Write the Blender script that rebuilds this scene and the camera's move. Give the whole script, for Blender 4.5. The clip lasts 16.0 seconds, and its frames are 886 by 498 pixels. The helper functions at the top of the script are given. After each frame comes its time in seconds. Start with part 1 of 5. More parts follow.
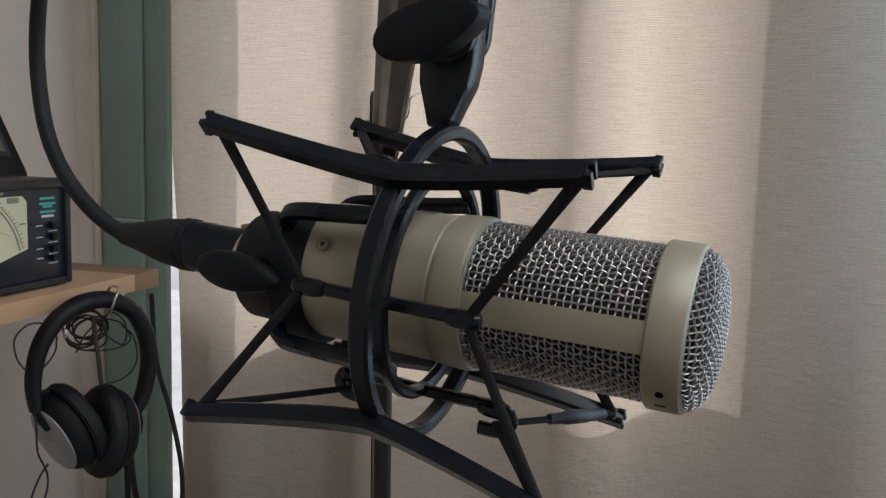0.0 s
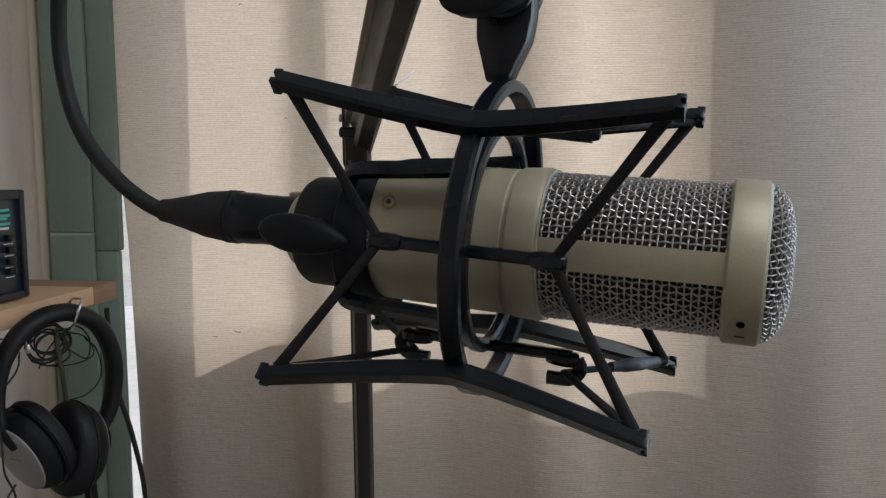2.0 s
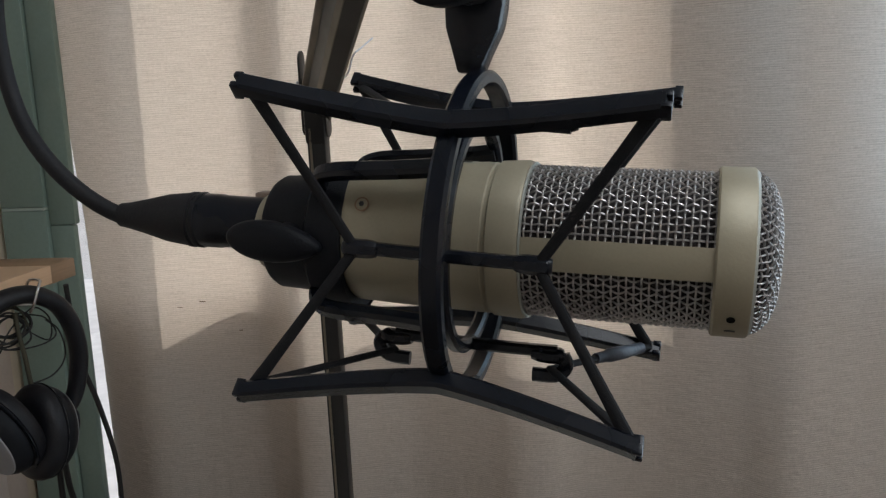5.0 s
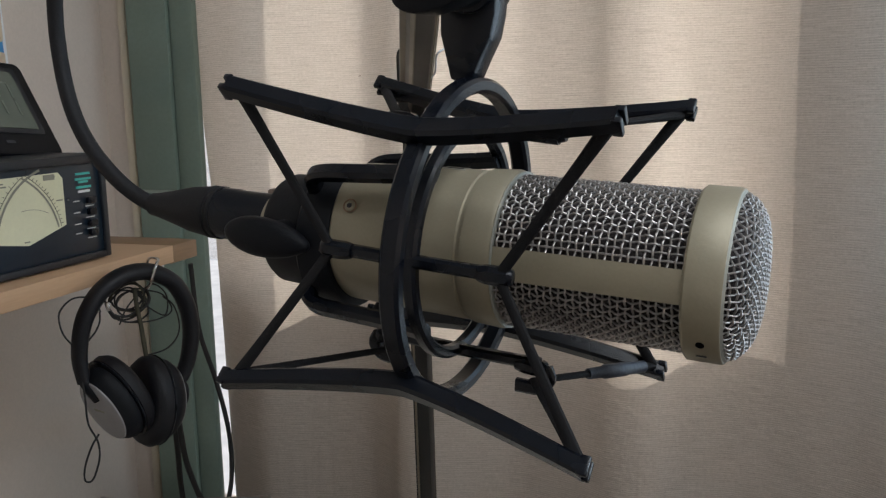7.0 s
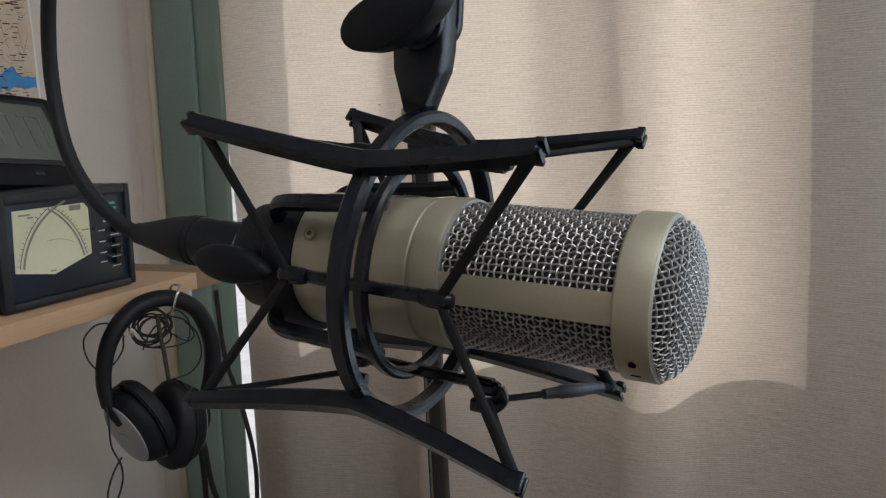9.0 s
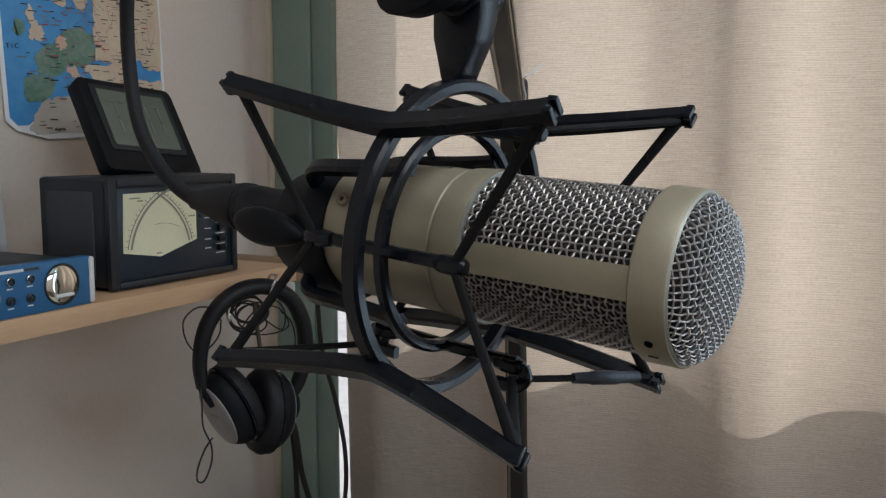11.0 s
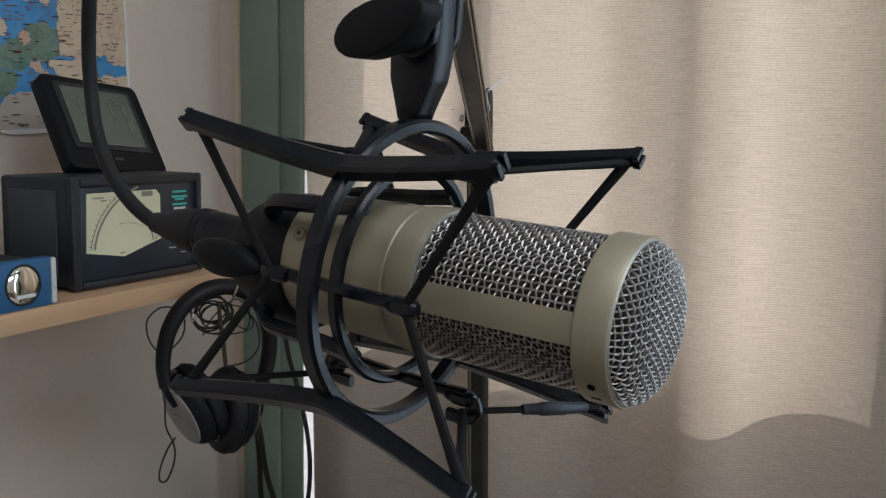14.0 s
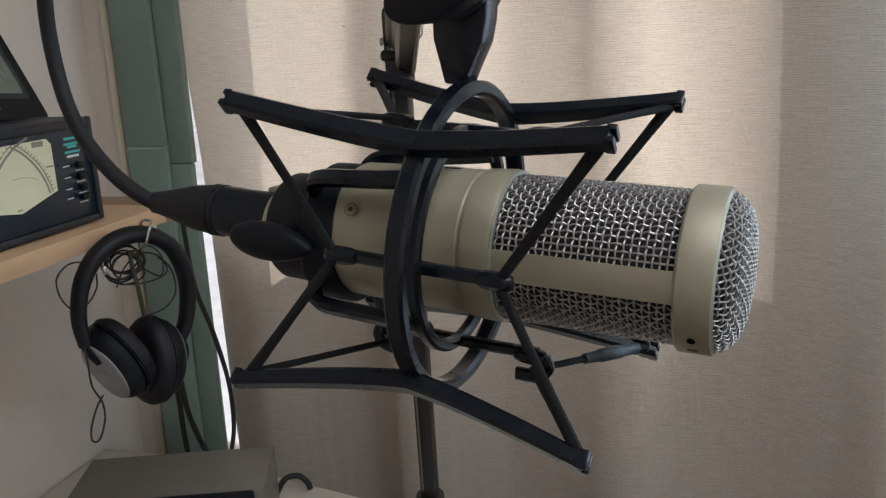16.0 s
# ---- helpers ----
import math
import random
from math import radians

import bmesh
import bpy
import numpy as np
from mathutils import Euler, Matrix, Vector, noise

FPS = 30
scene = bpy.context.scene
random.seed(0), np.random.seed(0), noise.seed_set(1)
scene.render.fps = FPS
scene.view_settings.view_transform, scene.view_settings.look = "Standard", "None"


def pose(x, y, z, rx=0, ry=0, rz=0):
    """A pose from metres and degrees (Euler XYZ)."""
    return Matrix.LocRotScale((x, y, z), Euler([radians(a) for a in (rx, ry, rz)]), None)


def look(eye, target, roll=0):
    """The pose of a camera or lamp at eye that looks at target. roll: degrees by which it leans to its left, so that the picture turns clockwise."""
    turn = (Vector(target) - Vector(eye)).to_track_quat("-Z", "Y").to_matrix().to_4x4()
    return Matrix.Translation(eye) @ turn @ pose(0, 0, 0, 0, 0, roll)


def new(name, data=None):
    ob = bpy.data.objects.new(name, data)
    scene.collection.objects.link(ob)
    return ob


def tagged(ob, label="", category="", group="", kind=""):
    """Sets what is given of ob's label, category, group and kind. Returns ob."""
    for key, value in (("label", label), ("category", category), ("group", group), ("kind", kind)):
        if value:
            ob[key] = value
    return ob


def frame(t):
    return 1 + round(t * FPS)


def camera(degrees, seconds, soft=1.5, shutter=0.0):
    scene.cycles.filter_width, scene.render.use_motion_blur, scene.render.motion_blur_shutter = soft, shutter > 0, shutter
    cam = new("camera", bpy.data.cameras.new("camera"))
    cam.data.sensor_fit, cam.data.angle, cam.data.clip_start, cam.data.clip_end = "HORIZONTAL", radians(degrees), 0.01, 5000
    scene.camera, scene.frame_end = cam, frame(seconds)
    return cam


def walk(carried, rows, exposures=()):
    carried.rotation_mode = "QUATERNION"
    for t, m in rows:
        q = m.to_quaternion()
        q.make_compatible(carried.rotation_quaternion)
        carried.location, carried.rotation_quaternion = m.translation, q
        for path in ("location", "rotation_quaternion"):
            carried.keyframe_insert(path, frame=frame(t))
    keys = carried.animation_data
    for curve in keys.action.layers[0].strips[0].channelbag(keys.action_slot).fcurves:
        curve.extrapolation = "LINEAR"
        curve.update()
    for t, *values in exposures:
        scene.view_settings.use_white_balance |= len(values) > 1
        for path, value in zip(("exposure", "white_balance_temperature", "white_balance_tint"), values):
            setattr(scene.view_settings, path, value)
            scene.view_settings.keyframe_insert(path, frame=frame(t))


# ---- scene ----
cam = camera(51.9, 16.0, soft=1.3)
METRES, EYE, TILT, LEAN, TURN = 0.40, 1.36, -7.0, -1.5, 16.0
ROWS = [
    (0.0, -0.00081, -0.00158, 0.00048, -0.018, -0.040, -0.055),
    (0.5, -0.03649, -0.00530, -0.01739, -1.937, 0.634, 0.459),
    (1.0, -0.06661, -0.00806, -0.02800, -3.253, 0.839, 1.073),
    (1.5, -0.10119, 0.00139, -0.04737, -3.934, 0.857, 1.899),
    (2.0, -0.12178, -0.00576, -0.04769, -4.645, 0.687, 2.619),
    (2.5, -0.14213, -0.01164, -0.03969, -6.105, 0.836, 3.686),
    (3.0, -0.15945, -0.01151, -0.03276, -7.582, 1.062, 4.471),
    (3.5, -0.17386, -0.00274, -0.03533, -9.660, 1.253, 5.435),
    (4.0, -0.21227, 0.02206, -0.03694, -12.101, 1.217, 5.715),
    (4.5, -0.15636, 0.03931, 0.00988, -11.749, 0.351, 5.853),
    (5.0, -0.12989, 0.02510, -0.00065, -7.154, -2.942, 5.187),
    (7.5, 0.02984, 0.00972, 0.00066, 2.704, -2.292, 2.571),
    (8.0, 0.04178, -0.00608, 0.00319, 3.305, -1.774, 2.896),
    (10.5, 0.13789, -0.00660, -0.03445, 9.826, 0.104, 0.967),
    (11.0, 0.15570, 0.01021, -0.04373, 12.415, 0.277, -0.122),
    (11.5, 0.19477, 0.01731, -0.04181, 13.823, 0.474, -0.769),
    (12.0, 0.21715, 0.02456, -0.04886, 14.899, 0.630, -1.357),
    (12.5, 0.21766, 0.01726, -0.04883, 15.851, 0.888, -1.943),
    (13.0, 0.21845, 0.01339, -0.04800, 15.329, 1.236, -2.103),
    (13.5, 0.21170, 0.00724, -0.03548, 12.893, 1.170, -1.798),
    (14.0, 0.17244, -0.00666, -0.00247, 10.490, -0.427, -0.789),
    (14.5, 0.12687, -0.01525, -0.00748, 8.681, -4.171, -0.233),
    (15.0, 0.08603, -0.00858, 0.01108, 7.057, -6.823, 1.233),
    (15.5, 0.02354, -0.02035, 0.03892, 4.132, -7.933, 2.942),
    (16.0, -0.00030, -0.00853, 0.05759, 1.378, -6.868, 4.284),
]
walk(cam, [(t, pose(0, 0, EYE, TILT, LEAN, TURN) @ pose(METRES * x, METRES * y, METRES * z, 90 + pitch, roll, yaw)) for t, x, y, z, yaw, pitch, roll in ROWS],
     exposures=[(0.0, -0.06), (2.5, -0.08), (3.5, -0.22), (4.5, -0.19), (5.5, -0.06), (8.0, -0.03), (10.5, -0.13), (13.5, -0.16), (14.5, -0.06), (15.5, 0.15), (16.0, 0.12)])

# ---- light ----
TOP = 2.45   # height of the ceiling
world = bpy.data.worlds.new("world")
scene.world = world
world.use_nodes = True
wn = world.node_tree.nodes
sky = wn.new("ShaderNodeTexSky")
sky.sky_type = "NISHITA"
sky.sun_disc = False
SUN_DIR = Vector((1.52, -1.0, -1.4)).normalized()   # way the sunlight travels
sky.sun_elevation = math.asin(-SUN_DIR.z)
sky.sun_rotation = math.atan2(-SUN_DIR.x, -SUN_DIR.y)
wn["Background"].inputs["Strength"].default_value = 0.15
world.node_tree.links.new(sky.outputs[0], wn["Background"].inputs["Color"])
sun = new("sun", bpy.data.lights.new("sun", "SUN"))
sun.data.energy, sun.data.angle, sun.data.color = 3.45, radians(0.5), (1.0, 0.93, 0.82)
sun.matrix_world = look((0, 0, 0), SUN_DIR)
sun.location = (-3, 4, 5)


def window_light(name, eye, target, sx, sy, power, color):
    d = bpy.data.lights.new(name, "AREA")
    d.shape, d.size, d.size_y, d.energy, d.color = "RECTANGLE", sx, sy, power, color
    ob = new(name, d)
    ob.matrix_world = look(eye, target)
    return ob


# Overhead fill through an unseen roof opening, added to light things from above.
window_light("fill_light_from_above", (0.78, -0.25, TOP + 0.05), (0.7799, -0.25, 0.0), 1.05, 1.15, 20.5, (0.92, 0.96, 1.0))

window_light("daylight_in_far_window", (0.93, 1.264, 1.34), (0.93, 0.0, 1.34), 1.24, 1.56, 16.5, (0.58, 0.80, 1.0))

window_light("daylight_in_curtained_window", (-0.385, 1.302, 1.62), (-0.385, 0.0, 1.6199), 0.70, 0.98, 0.75, (1.0, 0.96, 0.88))

# Added fill from an unseen side opening, brightening the west wall and papers.
window_light("fill_light_from_side", (2.305, 0.45, 1.95), (0.0, 0.45, 1.9499), 1.06, 0.46, 8.5, (0.72, 0.87, 1.0))


# ---- materials ----
def shader(name, color, rough=0.5, metal=0.0, grain=(200.0, 0.15), stain=(6.0, 0.12), bump=0.0, stretch=(1, 1, 1), spec=0.5, second=None):
    """A surface with fine grain and broader stains, both as shifts of the base colour, and fine relief."""
    m = bpy.data.materials.new(name)
    m.use_nodes = True
    nt = m.node_tree
    n, l = nt.nodes, nt.links
    p = n["Principled BSDF"]
    p.inputs["Metallic"].default_value = metal
    p.inputs["Specular IOR Level"].default_value = spec
    co = n.new("ShaderNodeTexCoord")
    mp = n.new("ShaderNodeMapping")
    mp.inputs["Scale"].default_value = stretch
    l.new(co.outputs["Object"], mp.inputs["Vector"])
    fine, broad = n.new("ShaderNodeTexNoise"), n.new("ShaderNodeTexNoise")
    fine.inputs["Scale"].default_value, fine.inputs["Detail"].default_value = grain[0], 4
    broad.inputs["Scale"].default_value, broad.inputs["Detail"].default_value = stain[0], 3
    l.new(mp.outputs[0], fine.inputs["Vector"])
    l.new(co.outputs["Object"], broad.inputs["Vector"])
    dark = second or tuple(c * 0.5 for c in color)
    m1, m2 = n.new("ShaderNodeMix"), n.new("ShaderNodeMix")
    for mix, tex, amount, col in ((m1, fine, grain[1], dark), (m2, broad, stain[1], dark)):
        mix.data_type = "RGBA"
        mix.inputs["B"].default_value = (*col, 1)
        f = n.new("ShaderNodeMapRange")
        f.inputs["From Min"].default_value, f.inputs["From Max"].default_value = 0.35, 0.7
        f.inputs["To Max"].default_value = amount * 2
        l.new(tex.outputs["Fac"], f.inputs["Value"])
        l.new(f.outputs[0], mix.inputs["Factor"])
    m1.inputs["A"].default_value = (*color, 1)
    l.new(m1.outputs["Result"], m2.inputs["A"])
    l.new(m2.outputs["Result"], p.inputs["Base Color"])
    r = n.new("ShaderNodeMapRange")
    r.inputs["To Min"].default_value, r.inputs["To Max"].default_value = max(0.02, rough - 0.08), min(1, rough + 0.08)
    l.new(broad.outputs["Fac"], r.inputs["Value"])
    l.new(r.outputs[0], p.inputs["Roughness"])
    if bump:
        b = n.new("ShaderNodeBump")
        b.inputs["Strength"].default_value, b.inputs["Distance"].default_value = bump, 0.001
        l.new(fine.outputs["Fac"], b.inputs["Height"])
        l.new(b.outputs[0], p.inputs["Normal"])
    return m


def cloth(name, color, dark, through_part):
    """Linen that lets light through: slubbed threads across, finer threads down."""
    m = bpy.data.materials.new(name)
    m.use_nodes = True
    nt = m.node_tree
    n, l = nt.nodes, nt.links
    n.remove(n["Principled BSDF"])
    co = n.new("ShaderNodeTexCoord")

    def tex(scale, sx, sy, sz, detail):
        mp, t = n.new("ShaderNodeMapping"), n.new("ShaderNodeTexNoise")
        mp.inputs["Scale"].default_value = (sx, sy, sz)
        t.inputs["Scale"].default_value, t.inputs["Detail"].default_value = scale, detail
        l.new(co.outputs["UV"], mp.inputs["Vector"])
        l.new(mp.outputs[0], t.inputs["Vector"])
        return t.outputs["Fac"]

    across = tex(1, 28, 980, 1, 3)
    slub = tex(1, 200, 760, 1, 4)
    down = tex(1, 620, 60, 1, 3)
    cloud = tex(3, 1, 1, 1, 3)
    wave = n.new("ShaderNodeTexWave")
    wave.bands_direction = "Y"
    wave.inputs["Scale"].default_value, wave.inputs["Distortion"].default_value = 112.0, 1.0
    wave.inputs["Detail"].default_value, wave.inputs["Detail Scale"].default_value = 2.0, 0.35
    l.new(co.outputs["UV"], wave.inputs["Vector"])

    def math_node(op, a, b):
        q = n.new("ShaderNodeMath")
        q.operation = op
        for i, x in enumerate((a, b)):
            if isinstance(x, (int, float)):
                q.inputs[i].default_value = x
            else:
                l.new(x, q.inputs[i])
        return q.outputs[0]

    weave = math_node("ADD", math_node("ADD", math_node("MULTIPLY", across, 0.46), math_node("MULTIPLY", wave.outputs["Fac"], 0.10)), math_node("ADD", math_node("MULTIPLY", slub, 0.36), math_node("MULTIPLY", down, 0.13)))
    ramp = n.new("ShaderNodeMapRange")
    ramp.inputs["From Min"].default_value, ramp.inputs["From Max"].default_value = 0.37, 0.62
    l.new(weave, ramp.inputs["Value"])
    mix = n.new("ShaderNodeMix")
    mix.data_type = "RGBA"
    mix.inputs["A"].default_value, mix.inputs["B"].default_value = (*dark, 1), (*color, 1)
    l.new(math_node("ADD", math_node("MULTIPLY", ramp.outputs[0], 0.9), math_node("MULTIPLY", cloud, 0.1)), mix.inputs["Factor"])
    bump = n.new("ShaderNodeBump")
    bump.inputs["Strength"].default_value, bump.inputs["Distance"].default_value = 0.7, 0.0009
    l.new(weave, bump.inputs["Height"])
    d, t, mx = n.new("ShaderNodeBsdfDiffuse"), n.new("ShaderNodeBsdfTranslucent"), n.new("ShaderNodeMixShader")
    for s in (d, t):
        l.new(mix.outputs["Result"], s.inputs["Color"])
        l.new(bump.outputs[0], s.inputs["Normal"])
    mx.inputs[0].default_value = through_part
    l.new(d.outputs[0], mx.inputs[1])
    l.new(t.outputs[0], mx.inputs[2])
    l.new(mx.outputs[0], n["Material Output"].inputs["Surface"])
    return m


def glass(name):
    m = bpy.data.materials.new(name)
    m.use_nodes = True
    p = m.node_tree.nodes["Principled BSDF"]
    p.inputs["Transmission Weight"].default_value, p.inputs["Roughness"].default_value, p.inputs["IOR"].default_value = 1.0, 0.0, 1.45
    return m


CHAMPAGNE = shader("champagne_metal", (0.335, 0.30, 0.218), 0.47, 0.3, (900, 0.05), (25, 0.06), 0.05)
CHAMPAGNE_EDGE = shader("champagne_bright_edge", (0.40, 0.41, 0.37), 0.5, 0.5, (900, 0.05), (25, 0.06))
WIRE = shader("bright_wire", (0.44, 0.42, 0.405), 0.38, 0.72, (700, 0.12), (60, 0.15))
CORE = shader("dark_foam", (0.055, 0.046, 0.048), 0.9, 0.0, (1500, 0.3), (60, 0.2), 0.4)
BLACK = shader("black_satin_plastic", (0.0042, 0.006, 0.011), 0.27, 0.0, (1200, 0.2), (30, 0.2), 0.06, spec=0.33)
BLACK_MATTE = shader("black_matte_plastic", (0.007, 0.008, 0.011), 0.52, 0.0, (1500, 0.25), (30, 0.2), 0.2, spec=0.2)
RUBBER = shader("black_rubber", (0.014, 0.014, 0.016), 0.62, 0.0, (900, 0.25), (40, 0.2), 0.15, spec=0.25)
ELASTIC = shader("black_elastic_cord", (0.012, 0.012, 0.014), 0.7, 0.0, (2500, 0.4), (60, 0.2), 0.5, spec=0.25)
SLEEVE = shader("dark_blue_grey_sleeve", (0.05, 0.06, 0.085), 0.45, 0.0, (900, 0.3), (80, 0.3), 0.3)
POLE = shader("dark_painted_steel", (0.014, 0.013, 0.012), 0.4, 0.3, (600, 0.15), (20, 0.2), 0.05)
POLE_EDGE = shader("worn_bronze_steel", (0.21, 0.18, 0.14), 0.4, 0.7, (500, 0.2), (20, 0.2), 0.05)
STEEL = shader("bright_steel", (0.6, 0.6, 0.6), 0.25, 1.0, (500, 0.1), (30, 0.1))
LINEN = cloth("linen_curtain_cloth", (0.685, 0.621, 0.564), (0.467, 0.416, 0.363), 0.46)
SLUB = shader("brown_slub_thread", (0.16, 0.11, 0.07), 0.9, 0.0, (900, 0.3), (60, 0.2))
PLASTER = shader("painted_plaster", (0.755, 0.67, 0.602), 0.85, 0.0, (260, 0.06), (3.0, 0.10), 0.25)
CEILING_PAINT = shader("white_ceiling_paint", (0.78, 0.77, 0.74), 0.9, 0.0, (150, 0.04), (2, 0.05), 0.1)
FLOOR_WOOD = shader("floor_wood", (0.11, 0.075, 0.05), 0.45, 0.0, (40, 0.3), (2, 0.2), 0.1, (1, 14, 1))
GREEN = shader("green_grey_frame_paint", (0.20, 0.265, 0.225), 0.45, 0.0, (180, 0.08), (8, 0.15), 0.1)
GREEN_PALE = shader("pale_green_frame_paint", (0.36, 0.42, 0.37), 0.45, 0.0, (180, 0.08), (8, 0.15), 0.1)
BEECH = shader("beech_laminate", (0.56, 0.37, 0.23), 0.45, 0.0, (30, 0.12), (5, 0.1), 0.05, (1, 1, 14), second=(0.38, 0.23, 0.13))
BEECH_DARK = shader("brown_laminate", (0.27, 0.17, 0.10), 0.5, 0.0, (30, 0.12), (5, 0.1), 0.05, (1, 1, 14))
DESK_TOP = shader("pale_laminate_desk", (0.64, 0.59, 0.52), 0.5, 0.0, (120, 0.08), (4, 0.1), 0.05)
CASE = shader("dark_navy_case", (0.012, 0.016, 0.023), 0.45, 0.0, (700, 0.2), (20, 0.2), 0.15)
CASE_PANEL = shader("dark_blue_panel", (0.010, 0.022, 0.038), 0.3, 0.0, (700, 0.15), (20, 0.2), 0.05)
CASE_SIDE = shader("grey_blue_side", (0.045, 0.05, 0.06), 0.5, 0.0, (700, 0.15), (20, 0.2), 0.1)
DIAL = shader("cream_dial_card", (0.70, 0.70, 0.50), 0.5, 0.0, (300, 0.04), (15, 0.08))
HOLE = shader("black_hole", (0.004, 0.004, 0.004), 0.9, spec=0.03)
INK = shader("black_ink", (0.03, 0.03, 0.035), 0.6, 0.0, (300, 0.1), (15, 0.1))
INK_FADED = shader("faded_grey_ink", (0.25, 0.25, 0.2), 0.6, 0.0, (300, 0.1), (15, 0.1))
TEAL = shader("teal_print", (0.05, 0.45, 0.42), 0.5, 0.0, (300, 0.1), (15, 0.1))
WHITE_PRINT = shader("white_print", (0.65, 0.68, 0.7), 0.5, 0.0, (300, 0.05), (15, 0.1))
LCD = shader("grey_green_lcd", (0.12, 0.145, 0.12), 0.25, 0.0, (300, 0.05), (12, 0.12))
LCD_DIGIT = shader("lcd_segment", (0.116, 0.140, 0.116), 0.3, 0.0, (300, 0.05), (12, 0.1))
BLUE_FACE = shader("blue_anodised_face", (0.035, 0.16, 0.36), 0.35, 0.3, (400, 0.08), (14, 0.12), 0.03)
CHROME = shader("chrome", (0.8, 0.78, 0.7), 0.08, 1.0, (200, 0.03), (15, 0.05))
GREY_METAL = shader("grey_painted_sheet", (0.16, 0.145, 0.125), 0.5, 0.2, (500, 0.1), (12, 0.12), 0.08)
BLUE_DIAL = shader("blue_dial_face", (0.012, 0.12, 0.42), 0.2, 0.0, (40, 0.15), (18, 0.25))
PANEL_WHITE = shader("pale_grey_panel", (0.62, 0.62, 0.62), 0.5, 0.0, (300, 0.05), (14, 0.08))
PAPER = shader("white_paper", (0.84, 0.86, 0.90), 0.8, 0.0, (400, 0.03), (10, 0.05), 0.05)
SEA = shader("map_sea_blue", (0.05, 0.27, 0.62), 0.55, 0.0, (70, 0.12), (9, 0.1), second=(0.16, 0.45, 0.72))
LAND_A = shader("map_land_cream", (0.68, 0.60, 0.45), 0.55, 0.0, (160, 0.3), (30, 0.3), second=(0.62, 0.45, 0.36))
LAND_B = shader("map_land_green", (0.065, 0.20, 0.155), 0.55, 0.0, (160, 0.25), (30, 0.25), second=(0.30, 0.36, 0.30))
LAND_C = shader("map_land_grey", (0.52, 0.50, 0.48), 0.55, 0.0, (160, 0.15), (30, 0.2), second=(0.60, 0.52, 0.44))
MAP_RED = shader("map_red_print", (0.42, 0.10, 0.08), 0.55, 0.0, (160, 0.2), (30, 0.2))
LAND_D = shader("map_land_rose", (0.60, 0.36, 0.28), 0.55, 0.0, (160, 0.2), (30, 0.2), second=(0.66, 0.56, 0.44))
SILVER = shader("silver_painted_plastic", (0.31, 0.31, 0.325), 0.4, 0.3, (600, 0.08), (20, 0.1))
LEATHERETTE = shader("black_leatherette", (0.009, 0.009, 0.012), 0.48, 0.0, (500, 0.3), (40, 0.2), 0.4, spec=0.3)
CORD = shader("black_cord", (0.012, 0.011, 0.011), 0.6, 0.0, (900, 0.2), (40, 0.2), 0.1)
CORD_OLIVE = shader("olive_brown_cord", (0.05, 0.045, 0.025), 0.6, 0.0, (900, 0.2), (40, 0.2), 0.1)
RED_CORD = shader("red_cord", (0.22, 0.03, 0.02), 0.5, 0.0, (900, 0.2), (40, 0.2), 0.1)
GLASS = glass("window_glass")


# ---- building helpers ----
def part(name, bm, material, parent=None, label="", smooth=True):
    me = bpy.data.meshes.new(name)
    bmesh.ops.recalc_face_normals(bm, faces=bm.faces[:])
    bm.to_mesh(me)
    bm.free()
    if smooth:
        me.polygons.foreach_set("use_smooth", [True] * len(me.polygons))
        me.set_sharp_from_angle(angle=radians(38))
    me.materials.append(material)
    ob = new(name, me)
    ob.parent = parent
    if label:
        tagged(ob, label)
    return ob


def thing(name, m, label, category, group="", kind=""):
    ob = new(name)
    ob.empty_display_size = 0.05
    ob.matrix_world = m
    return tagged(ob, label, category, group, kind)


def box(lo, hi, bevel=0.0, m=None, segments=2):
    bm = bmesh.new()
    bmesh.ops.create_cube(bm, size=1)
    for q in bm.verts:
        q.co = Vector([lo[i] + (q.co[i] + 0.5) * (hi[i] - lo[i]) for i in range(3)])
    if bevel:
        bmesh.ops.bevel(bm, geom=bm.edges[:], offset=bevel, segments=segments, affect="EDGES", profile=0.5)
    if m:
        bm.transform(m)
    return bm


def lathe(profile, n=64, axis="x", m=None, close=True):
    """Turns (along, radius) pairs round an axis."""
    bm = bmesh.new()
    loops = []
    for a, r in profile:
        loop = []
        for k in range(n):
            c, s = math.cos(2 * math.pi * k / n) * r, math.sin(2 * math.pi * k / n) * r
            loop.append(bm.verts.new({"x": (a, c, s), "y": (c, a, s), "z": (c, s, a)}[axis]))
        loops.append(loop)
    for p, q in zip(loops, loops[1:]):
        for k in range(n):
            bm.faces.new((p[k], p[(k + 1) % n], q[(k + 1) % n], q[k]))
    if close:
        bm.faces.new(loops[0])
        bm.faces.new(loops[-1])
    if m:
        bm.transform(m)
    return bm


